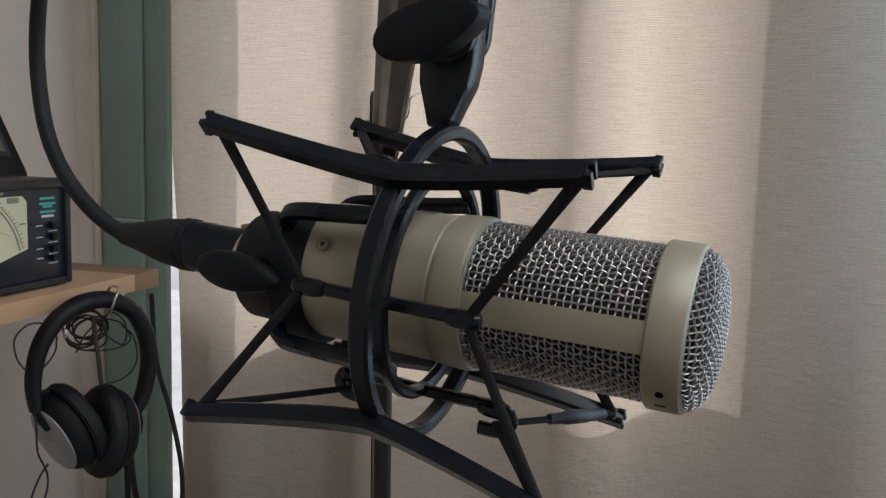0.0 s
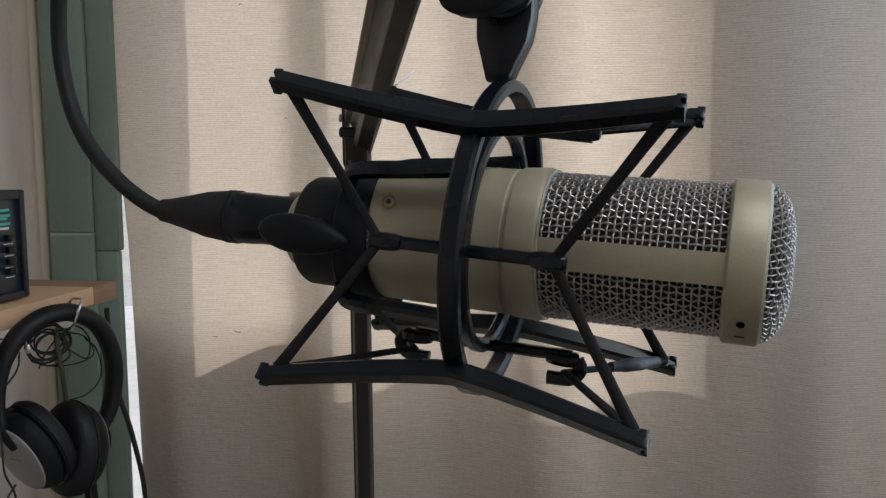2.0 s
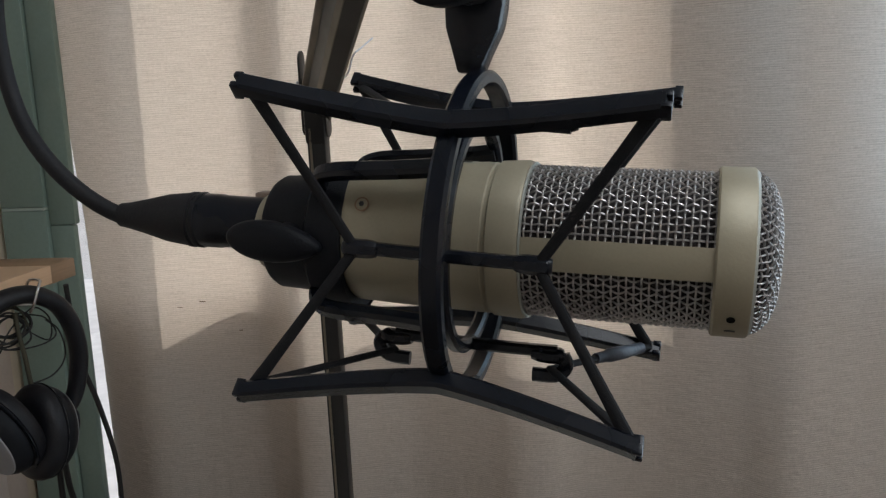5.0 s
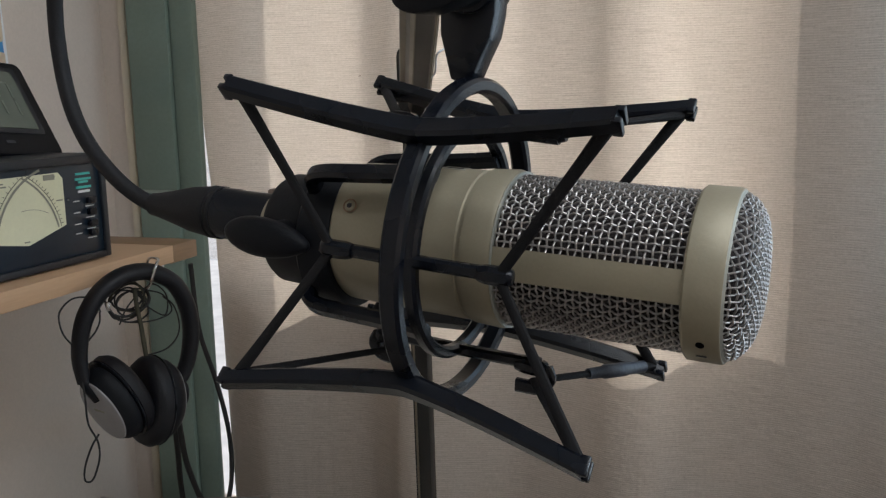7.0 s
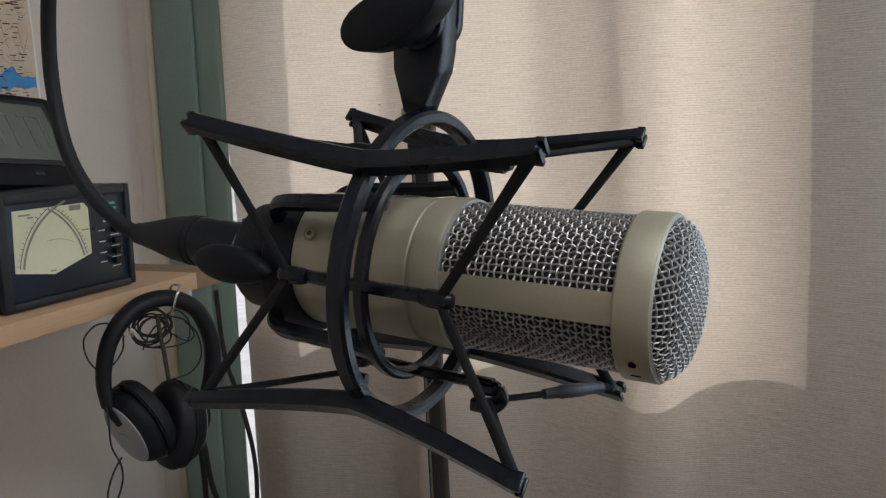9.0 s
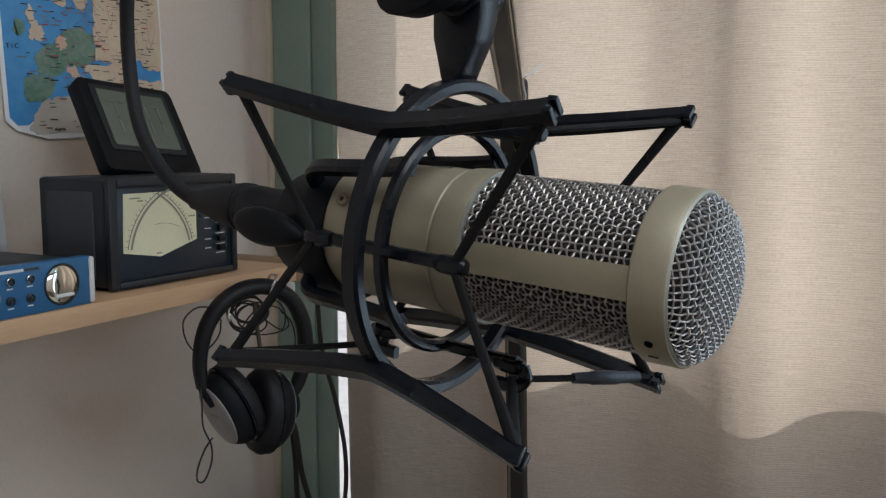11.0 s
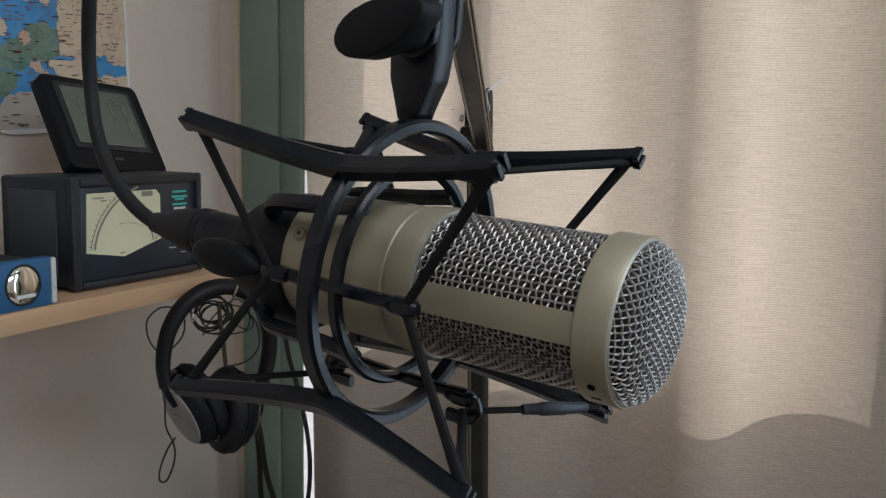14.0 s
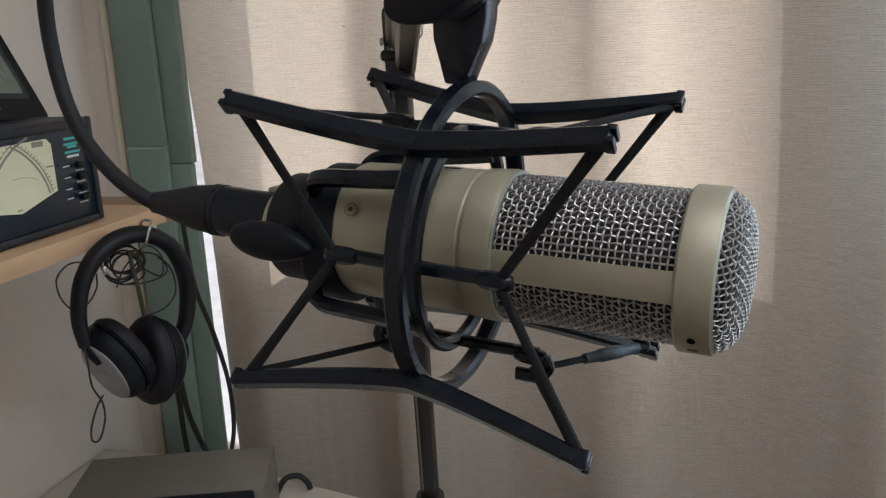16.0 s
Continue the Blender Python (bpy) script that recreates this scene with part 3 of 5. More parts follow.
def microphone():
    mic = thing("microphone", MIC, "champagne gold condenser microphone with a woven wire grille", "microphone")
    part("body", lathe([(-0.041, 0.0), (-0.041, 0.0225), (-0.040, 0.0237), (-0.0385, 0.0245), (-0.020, 0.0251), (0.0075, 0.0256), (0.0080, 0.0251), (0.0092, 0.0251), (0.0097, 0.0262),
                        (0.0185, 0.0267), (0.0200, 0.0262), (0.0204, 0.0250), (0.0204, 0.0)], 96, close=False), CHAMPAGNE, mic)
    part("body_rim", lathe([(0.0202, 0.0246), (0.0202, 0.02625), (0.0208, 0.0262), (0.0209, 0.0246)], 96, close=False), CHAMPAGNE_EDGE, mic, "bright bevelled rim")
    part("grille", woven_tube(0.0205, 0.080, 0.0246, 26, 68, 0.00036), WIRE, mic, "woven bright steel wire grille")
    part("grille_core", lathe([(0.0205, 0.0), (0.0205, 0.0233), (0.0805, 0.0233), (0.0805, 0.0)], 48, close=False), CORE, mic, "dark fine mesh behind the grille")
    for s in (1, -1):
        bm = bmesh.new()
        sec = []
        for k in range(9):
            th = radians(-11.6 + 23.2 * k / 8)
            sec.append((-s * 0.02575 * math.cos(th), 0.02575 * math.sin(th)))
        rows = [[bm.verts.new((u, y * q, z * q)) for y, z in sec] for u, q in ((0.0195, 1), (0.0795, 1), (0.0795, 0.94), (0.0195, 0.94))]
        for p, q in zip(rows, rows[1:] + rows[:1]):
            for k in range(8):
                bm.faces.new((p[k], p[k + 1], q[k + 1], q[k]))
        for k in (0, 8):
            bm.faces.new([r[k] for r in rows])
        part("side_strap", bm, CHAMPAGNE, mic)
    ring = part("end_ring", lathe([(0.0790, 0.0235), (0.0790, 0.0264), (0.0797, 0.0270), (0.0897, 0.0270), (0.0903, 0.0266), (0.0905, 0.0256)], 96, close=False), CHAMPAGNE, mic)
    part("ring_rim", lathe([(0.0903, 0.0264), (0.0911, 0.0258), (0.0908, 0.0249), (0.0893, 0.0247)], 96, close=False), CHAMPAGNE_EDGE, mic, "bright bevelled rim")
    a = radians(219)
    part("screw_hole", lathe([(0, 0.0), (0, 0.0013), (0.0006, 0.0013), (0.0006, 0.0)], 16, "z", pose(0.0848, 0.0270 * math.cos(a), 0.0270 * math.sin(a), math.degrees(a) - 90, 0, 0) @ pose(0, 0, -0.0003), close=False), HOLE, ring)
    a = radians(233)
    part("mark", box((-0.0016, -0.0003, 0), (0.0016, 0.0003, 0.0005), 0, pose(0.0848, 0.0268 * math.cos(a), 0.0268 * math.sin(a), math.degrees(a) - 90, 0, 0)), INK, ring)
    part("grille_cap", woven_cap(0.0892, 0.0254, 0.0093, 0.0022, 0.00034), WIRE, mic, "woven steel wire cap")
    part("cap_core", lathe([(0.0885, 0.0235), (0.0922, 0.0230), (0.0940, 0.0213), (0.0955, 0.0185), (0.0964, 0.012), (0.0967, 0.0)], 40, close=False), CORE, mic, "dark fine mesh behind the cap")
    # countersunk socket screw on the near side of the body
    a = radians(151)
    at = pose(-0.0325, 0.0247 * math.cos(a), 0.0247 * math.sin(a), math.degrees(a) - 90, 0, 0)
    part("screw_well", lathe([(0.0, 0.0), (0.00012, 0.0024), (0.0008, 0.0025), (0.0008, 0.0021), (0.0004, 0.0020), (0.0003, 0.0)], 24, "z", at, close=False), BEECH_DARK, mic, "dark ring round the screw")
    sc = part("screw", lathe([(0.0003, 0.0), (0.0003, 0.0019), (0.0008, 0.0019), (0.0011, 0.0015), (0.0011, 0.0010), (0.0007, 0.0009), (0.0007, 0.0)], 24, "z", at, close=False), CHAMPAGNE, mic, "small countersunk socket screw")
    part("socket", lathe([(0.0006, 0.0), (0.0006, 0.0009), (0.0012, 0.0009), (0.0012, 0.0)], 6, "z", at, close=False), INK, sc)
    # printed mark on the top of the body, as plain bars
    for k, (w_, d_) in enumerate(((0.009, 0.0007), (0.006, 0.0006), (0.009, 0.0006), (0.004, 0.0005))):
        th = radians(96 - 5 * k)
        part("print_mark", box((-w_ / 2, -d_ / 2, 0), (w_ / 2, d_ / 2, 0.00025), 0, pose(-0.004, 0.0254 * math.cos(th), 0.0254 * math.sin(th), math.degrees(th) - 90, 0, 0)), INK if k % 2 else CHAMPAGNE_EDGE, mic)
    return mic


def shock_mount():
    sm = thing("shock_mount", MOUNT, "black plastic spider shock mount with elastic cords", "shock mount")
    # outer and inner rings

    def hoop(u, r, axial, radial, cut):
        bm = bmesh.new()
        prof = rect(axial, radial, cut)
        loops = []
        n = 96
        for k in range(n):
            th = 2 * math.pi * k / n
            loops.append([bm.verts.new((u + a, (r + b) * math.cos(th), (r + b) * math.sin(th))) for a, b in prof])
        m = len(prof)
        for k in range(n):
            p, q = loops[k], loops[(k + 1) % n]
            for i in range(m):
                bm.faces.new((p[i], p[(i + 1) % m], q[(i + 1) % m], q[i]))
        return bm

    part("outer_ring", hoop(0.0006, 0.0530, 0.0068, 0.0050, 0.0011), BLACK, sm)
    part("inner_ring", hoop(-0.0004, 0.0385, 0.0046, 0.0042, 0.0010), BLACK, sm)
    # four bowed bars on the diagonals
    for sv, sw in ((-1, 1), (1, 1), (1, -1), (-1, -1)):
        out = Vector((0, sv, sw)).normalized()
        pts, sc = [], []
        for k in range(25):
            u = -0.0628 + 0.1256 * k / 24
            f = abs(u) / 0.0635
            rad = 0.0560 + 0.0130 * f ** 1.25
            pts.append(Vector((u, 0, 0)) + out * rad)
            sc.append(1.12 - 0.2 * f)
        bar = part("bar", sweep(pts, rect(0.0066, 0.0058, 0.0010), up=out, scale=sc), BLACK, sm)
        for s in (-1, 1):
            tip = Vector((s * 0.0626, 0, 0)) + out * 0.0665
            cap = box((-0.0016, -0.0030, -0.0012), (0.0014, -0.0010, 0.0048), 0.0004)
            capb = box((-0.0016, 0.0010, -0.0012), (0.0014, 0.0030, 0.0048), 0.0004)
            side = Vector((1, 0, 0)).cross(out)
            m = Matrix(((1, side.x, out.x, tip.x), (0, side.y, out.y, tip.y), (0, side.z, out.z, tip.z), (0, 0, 0, 1)))
            cap.transform(m)
            capb.transform(m)
            part("fork", cap, BLACK, bar)
            part("fork", capb, BLACK, bar)
    # four rods of the cradle with hooked ends, and the cords from them to the bars
    for v_, w_ in ((-1, 0), (0, 1), (1, 0), (0, -1)):
        out = Vector((0, v_, w_))
        tang = Vector((1, 0, 0)).cross(out)
        rod = part("rod", sweep([Vector((u, 0, 0)) + out * r for u, r in ((-0.027, 0.0380), (-0.014, 0.0385), (0.0, 0.0387), (0.016, 0.0385), (0.031, 0.0380))], rect(0.0040, 0.0040, 0.0009), up=out), BLACK, sm)
        for s, u0 in ((-1, -0.0275), (1, 0.0290)):
            pts = [Vector((u0 - s * 0.0065, 0, 0)) + out * 0.0392, Vector((u0, 0, 0)) + out * 0.0396, Vector((u0 + s * 0.0045, 0, 0)) + out * 0.0392]
            part("hook", sweep(smooth_line(pts, 4), rect(0.0056, 0.0052, 0.0014), up=out, scale=[0.8, 0.95, 1, 1, 1, 1, 1, 0.95, 0.7]), BLACK, rod)
            if w_ == -1:
                down = [Vector((u0 + s * 0.004, 0, 0)) + out * 0.039, Vector((u0 + s * 0.0055, 0, 0)) + out * 0.043, Vector((u0 + s * 0.002, 0, 0)) + out * 0.0465, Vector((u0 - s * 0.006, 0, 0)) + out * 0.0470]
                part("hook", sweep(smooth_line(down, 5), rect(0.0048, 0.0030, 0.0008), up=tang), BLACK, rod)
            for q in (-1, 1):
                other = (out + tang * q).normalized()
                end = Vector((s * 0.0592, 0, 0)) + other * 0.0655
                lift = 0.0445 if w_ == -1 else 0.0405
                beg = Vector((u0 + s * 0.001, 0, 0)) + out * lift + tang * q * 0.0012
                mid = (beg + end) / 2
                flat = [(1.75 * MM * math.cos(2 * math.pi * k / 10), 1.15 * MM * math.sin(2 * math.pi * k / 10)) for k in range(10)]
                part("elastic_cord", sweep([beg + (beg - end).normalized() * 0.002, beg * 0.75 + end * 0.25, mid, beg * 0.25 + end * 0.75, end], flat, up=out, scale=[0.95, 1.0, 1.0, 1.08, 1.25]), ELASTIC, sm)
                if w_ == -1 and s == 1 and (out + tang * q).y > 0:
                    cord = [beg.lerp(end, k) for k in (0.42, 0.55, 0.56, 0.75, 0.76, 0.92)]
                    part("cord_sleeve", sweep(cord, circle(0.0026, 12), up=out, scale=[0.75, 0.85, 1, 1, 0.88, 0.85]), SLEEVE, sm, "dark blue-grey taped repair on the cord")
    # four arms from the inner ring to the base cup
    for sv, sw in ((-1, 1), (1, 1), (1, -1), (-1, -1)):
        out = Vector((0, sv, sw)).normalized()
        pts = smooth_line([Vector((u, 0, 0.05 * u)) + out * r for u, r in ((0.000, 0.0368), (-0.014, 0.0350), (-0.030, 0.0338), (-0.0415, 0.0330), (-0.0470, 0.0312), (-0.0492, 0.0280), (-0.0497, 0.0235))], 5)
        part("arm", sweep(pts, rect(0.0062, 0.0050, 0.0013), up=out), BLACK, sm)
    cup = part("base_cup", lathe([(-0.0715, 0.0), (-0.0715, 0.0165), (-0.0710, 0.0190), (-0.0690, 0.0202), (-0.0535, 0.0208), (-0.0530, 0.0240), (-0.0515, 0.0256), (-0.0405, 0.0258), (-0.0395, 0.0252), (-0.0395, 0.0)], 72, close=False,
                                   m=pose(0, 0, -0.0028, 0, -1.6, 0)), BLACK_MATTE, sm)
    part("collar", lathe([(-0.0765, 0.0105), (-0.0765, 0.0135), (-0.0750, 0.0142), (-0.0712, 0.0142)], 40, close=False, m=pose(0, 0, -0.0032, 0, -1.6, 0)), CHAMPAGNE, sm, "champagne threaded socket end")
    # thumb screw on the near side of the cup
    k = part("thumb_screw", lathe([(-0.018, 0.0), (-0.018, 0.0055), (-0.027, 0.0058), (-0.028, 0.0050), (-0.028, 0.0)], 24, "y", pose(-0.0600, 0, -0.0032), close=False), BLACK_MATTE, sm)
    wing = bmesh.new()
    bmesh.ops.create_uvsphere(wing, u_segments=36, v_segments=18, radius=1.0)
    for q in wing.verts:
        x, y, z = q.co
        q.co = (0.0164 * x, 0.0046 * math.copysign(abs(y) ** 0.7, y), 0.0068 * z * (1 - 0.16 * x - 0.10 * x * x))
    wing.transform(pose(-0.0603, -0.0305, -0.0026, 0, 4, 5))
    part("wing", wing, BLACK_MATTE, k)
    # stem up to the boom, with its tilting joint
    stem = [(-0.0045, 0.0540), (-0.0060, 0.0590), (-0.0092, 0.0685), (-0.0098, 0.0760), (-0.0098, 0.0990), (0.0098, 0.0990), (0.0098, 0.0760), (0.0088, 0.0685), (0.0048, 0.0590), (0.0030, 0.0540)]
    part("stem", plate([(x - 0.003, z) for x, z in stem], 0.0115, pose(0, -0.0035, 0), 0.0012), BLACK, sm)
    for y in (-0.0062, 0.0062):
        part("joint_cheek", plate([(x - 0.003, z + 0.083) for x, z in rounded(0.0205, 0.062, 0.0100, 8)], 0.0045, pose(0, y + 0.0005, 0.0235), 0.0008), BLACK, sm)
    oval = []
    for k in range(22):
        a = 2 * math.pi * k / 22
        oval.append((0.0190 * math.cos(a), 0.0084 * math.sin(a) * (1 - 0.18 * math.cos(a))))
    lev = plate(oval, 0.0125, pose(-0.0010, -0.0270, 0.0850, 0, -22, 0), 0.0012)
    kn = part("clamp_lever", lev, BLACK_MATTE, sm, "black oval clamping lever")
    part("lever_hub", lathe([(-0.0190, 0.0), (-0.0190, 0.0085), (-0.0070, 0.0095), (-0.0070, 0.0)], 32, "y", pose(-0.003, 0, 0.0865), close=False), BLACK_MATTE, kn)
    part("neck", lathe([(0.118, 0.0070), (0.118, 0.0090), (0.200, 0.0090), (0.202, 0.0)], 32, "z", pose(-0.003, 0.003, 0), close=False), BLACK, sm)
    return sm


microphone()
shock_mount()


# ---- microphone cable ----
def mic_cable():
    c = thing("microphone_cable", MIC, "black microphone cable with a black connector", "cable")
    part("connector_shell", lathe([(-0.0745, 0.0), (-0.0745, 0.0092), (-0.079, 0.0096), (-0.0945, 0.0097), (-0.0955, 0.0100), (-0.1055, 0.0100)], 48, close=False), BLACK, c)
    part("latch", box((-0.0835, 0.0010, 0.0080), (-0.0750, 0.0085, 0.0112), 0.0010), shader("worn_brown_metal", (0.22, 0.17, 0.14), 0.4, 0.6), c, "small worn metal latch")
    for a in (-0.1040, -0.1072):
        part("grip_ring", lathe([(a - 0.0009, 0.0097), (a - 0.0007, 0.0104), (a + 0.0007, 0.0104), (a + 0.0009, 0.0097)], 48, close=False), RUBBER, c)
    part("boot", lathe([(-0.1040, 0.0), (-0.1040, 0.0099), (-0.1100, 0.0099), (-0.1180, 0.0090), (-0.1280, 0.0066), (-0.1355, 0.0050), (-0.1392, 0.0045), (-0.1394, 0.0)], 48, close=False), RUBBER, c)
    inv = MIC.inverted()
    line = [Vector((-0.130, 0, 0)), Vector((-0.141, 0, 0.0002))] + [inv @ Vector(p) for p in ((-0.2425, 0.3205, 1.3265), (-0.258, 0.3235, 1.341), (-0.2695, 0.328, 1.358), (-0.2755, 0.331, 1.380), (-0.2745, 0.330, 1.402), (-0.2670, 0.326, 1.428),
                                      (-0.256, 0.325, 1.47), (-0.243, 0.335, 1.55), (-0.235, 0.37, 1.68))]
    part("cord", tube(line, 0.0033, 8, 14), RUBBER, c)
    return c


mic_cable()


# ---- boom arm ----
def prism(outline, y0, y1, m):
    """Draws an outline, (x, z) pairs, out along y."""
    bm = bmesh.new()
    a = [bm.verts.new((x, y0, z)) for x, z in outline]
    b = [bm.verts.new((x, y1, z)) for x, z in outline]
    n = len(outline)
    for k in range(n):
        bm.faces.new((a[k], a[(k + 1) % n], b[(k + 1) % n], b[k]))
    bm.faces.new(a)
    bm.faces.new(b[::-1])
    bm.transform(m)
    return bm


def boom_arm():
    PX, PY = -0.3095, 0.8826
    b = thing("boom_arm", pose(PX, PY, 0.75), "dark steel desk boom arm with an elbow joint", "boom arm")
    lean = pose(0, 0, 0, 8.46, 2.44, 0)
    part("base_clamp", box((-0.03, -0.035, 0.0), (0.03, 0.035, 0.03), 0.004), POLE, b)
    part("collar", lathe([(0.026, 0.0), (0.026, 0.019), (0.09, 0.019), (0.112, 0.0165), (0.128, 0.0155), (0.130, 0.0)], 28, "z", lean, close=False), POLE, b)
    part("pole", box((-0.0085, -0.008, 0.125), (0.0085, 0.008, 0.600), 0.0015, lean), POLE, b)
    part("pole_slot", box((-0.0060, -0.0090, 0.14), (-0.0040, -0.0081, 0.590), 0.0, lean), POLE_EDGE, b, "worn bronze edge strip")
    # the arm: a front channel and a brown rail behind it, joined by a slanting web
    side = Vector((0.906, 0.247, -0.343)).normalized()
    up = Vector((0.3453, -0.9013, 0.2617))
    up = (up - side * up.dot(side)).normalized()
    nrm = side.cross(up)
    nrm = -nrm if nrm.z < 0 else nrm
    e = Vector((-0.281 - PX, 0.799 - PY, 1.339 - 0.75))
    m = Matrix(((side.x, up.x, nrm.x, e.x), (side.y, up.y, nrm.y, e.y), (side.z, up.z, nrm.z, e.z), (0, 0, 0, 1)))
    arm = part("upper_arm", prism([(-0.0065, 0.0), (0.0058, 0.0), (0.0065, 0.0007), (0.0065, 0.0080), (-0.0005, 0.0090), (-0.0170, 0.0270), (-0.0195, 0.0270), (-0.0195, 0.0200), (-0.0072, 0.0045)], 0.012, 0.56, m), POLE, b)
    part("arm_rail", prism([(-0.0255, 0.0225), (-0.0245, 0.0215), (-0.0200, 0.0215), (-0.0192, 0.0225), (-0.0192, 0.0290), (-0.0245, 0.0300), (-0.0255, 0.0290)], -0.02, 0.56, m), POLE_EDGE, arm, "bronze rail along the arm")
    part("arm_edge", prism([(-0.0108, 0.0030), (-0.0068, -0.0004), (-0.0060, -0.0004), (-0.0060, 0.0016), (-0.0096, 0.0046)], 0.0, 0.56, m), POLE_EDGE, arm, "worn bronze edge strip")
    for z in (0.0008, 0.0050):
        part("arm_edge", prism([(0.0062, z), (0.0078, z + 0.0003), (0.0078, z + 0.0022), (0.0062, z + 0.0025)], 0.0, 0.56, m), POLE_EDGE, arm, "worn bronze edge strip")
    for x, y0 in ((-0.0135, 0.012), (0.0105, 0.002)):
        part("joint_plate", plate(rounded(0.017, 0.076, 0.0082, 6), 0.0020, lean @ pose(x, y0, 0.618, 0, 0, 90), 0.0004), POLE, b)
    part("joint_block", box((-0.0100, -0.009, 0.575), (0.0090, 0.009, 0.612), 0.003, lean), POLE, b)
    part("joint_bolt", lathe([(-0.0150, 0.0), (-0.0150, 0.004), (-0.0138, 0.005), (0.0125, 0.005), (0.0140, 0.004), (0.0140, 0.0)], 20, "x", lean @ pose(0, -0.004, 0.615), close=False), POLE, b)
    part("plate_hole", lathe([(-0.0142, 0.0022), (-0.0142, 0.0036), (-0.0132, 0.0036), (-0.0132, 0.0022)], 18, "x", lean @ pose(0, -0.006, 0.628), close=False), SILVER, b, "worn steel hole rim")
    part("cable_tie", tube([m @ Vector(q) for q in ((0.0070, 0.120, 0.004), (0.0095, 0.135, 0.006), (0.0090, 0.175, 0.006), (0.013, 0.178, 0.012), (0.019, 0.178, 0.022))], 0.0007, 5, 6), PAPER, b, "thin white cable tie tail")
    return b


boom_arm()


# ---- things on the shelf ----
def power_meter():
    m = pose(-0.700, 0.689, 1.181, 0, 0, 88)
    p = thing("power_meter", m, "dark navy power meter with a cream dial on the shelf", "meter")
    w, h, d = 0.191, 0.121, 0.112
    sx, sz = w / 0.156, h / 0.114
    part("case", box((0, 0.006, 0.004), (w, d, h), 0.004), CASE, p)
    for lo, hi in (((0, -0.002, 0.002), (0.012, 0.006, h)), ((w - 0.008, -0.002, 0.002), (w, 0.006, h)), ((0.012, -0.002, h - 0.010), (w - 0.008, 0.006, h)), ((0.012, -0.002, 0.002), (w - 0.008, 0.006, 0.010))):
        part("bezel", box(lo, hi, 0.002), CASE, p)
    part("front_panel", box((0.012, 0.002, 0.010), (w - 0.008, 0.0065, h - 0.010), 0.0005), CASE_PANEL, p)
    part("side_panel", box((-0.0015, 0.022, 0.014), (0.001, d - 0.014, h - 0.014), 0.001), CASE_SIDE, p, "grey-blue recessed side panel")
    for x in (0.014, w - 0.014):
        for y in (0.014, d - 0.014):
            part("foot", lathe([(0.0, 0.0), (0.0, 0.005), (0.0045, 0.006), (0.0045, 0.0)], 16, "z", pose(x, y, 0), close=False), RUBBER, p)
    first = set(p.children_recursive)
    dial = part("dial", plate([(0.016, 0.038), (0.058, 0.030), (0.103, 0.044), (0.103, 0.092), (0.098, 0.098), (0.018, 0.098)], 0.0012, pose(0, 0.0012, 0), 0), DIAL, p, "cream dial card with crossing scales")
    cx, cz = 0.060, 0.034

    def arc(px, pz, r, a0, a1, wd, mat, n=20):
        bm = bmesh.new()
        rows = []
        for k in range(n + 1):
            a = radians(a0 + (a1 - a0) * k / n)
            rows.append([bm.verts.new((px + (r + s * wd / 2) * math.cos(a), 0.0009, pz + (r + s * wd / 2) * math.sin(a))) for s in (-1, 1)])
        for p_, q_ in zip(rows, rows[1:]):
            bm.faces.new((p_[0], p_[1], q_[1], q_[0]))
        part("scale_line", bm, mat, dial)

    arc(0.100, 0.030, 0.080, 108, 172, 0.0007, INK)
    arc(0.100, 0.030, 0.076, 108, 172, 0.0024, INK_FADED)
    arc(0.018, 0.030, 0.080, 10, 60, 0.0007, INK)
    arc(0.018, 0.030, 0.0765, 10, 60, 0.0020, INK_FADED)
    arc(0.060, 0.020, 0.045, 60, 100, 0.0005, INK_FADED)
    for px, a0, a1, sg in ((0.100, 110, 170, 1), (0.018, 12, 58, 1)):
        for k in range(16):
            a = radians(a0 + (a1 - a0) * k / 15)
            part("scale_tick", box((0.0805, 0.0006, -0.0002), (0.083 + 0.001 * (k % 3 == 0), 0.0009, 0.0002), 0, pose(px, 0, 0.030, 0, -math.degrees(a), 0)), INK, dial)
    for x, z, l_ in ((0.030, 0.093, 0.012), (0.036, 0.090, 0.006), (0.088, 0.0945, 0.012), (0.056, 0.034, 0.006), (0.097, 0.070, 0.008)):
        part("scale_bar", box((x - l_ / 2, 0.0006, z - 0.0007), (x + l_ / 2, 0.0009, z + 0.0007)), INK_FADED, dial)
    part("dial_box", box((0.080, 0.0005, 0.0915), (0.093, 0.0008, 0.0970)), INK_FADED, dial)
    # print and switches on the right of the panel
    for z, l_, mat in ((0.094, 0.018, TEAL), (0.0885, 0.020, TEAL), (0.0855, 0.012, TEAL), (0.080, 0.019, TEAL), (0.0755, 0.015, WHITE_PRINT)):
        part("print_bar", box((0.1285 - l_ / 2, 0.0012, z - 0.0012), (0.1285 + l_ / 2, 0.002, z + 0.0012)), mat, p)
    for z in (0.066, 0.054, 0.042, 0.032):
        part("switch", box((0.130, -0.004, z - 0.004), (0.139, 0.002, z + 0.003), 0.001), BLACK, p)
        part("print_bar", box((0.114, 0.0012, z - 0.0005), (0.122, 0.002, z + 0.0005)), WHITE_PRINT, p)
        part("print_bar", box((0.129, 0.0012, z - 0.0070), (0.140, 0.002, z - 0.0060)), WHITE_PRINT, p)
    for o in p.children_recursive:
        if o not in first:
            o.data.transform(Matrix.Diagonal((sx, 1, sz, 1)))
    return p


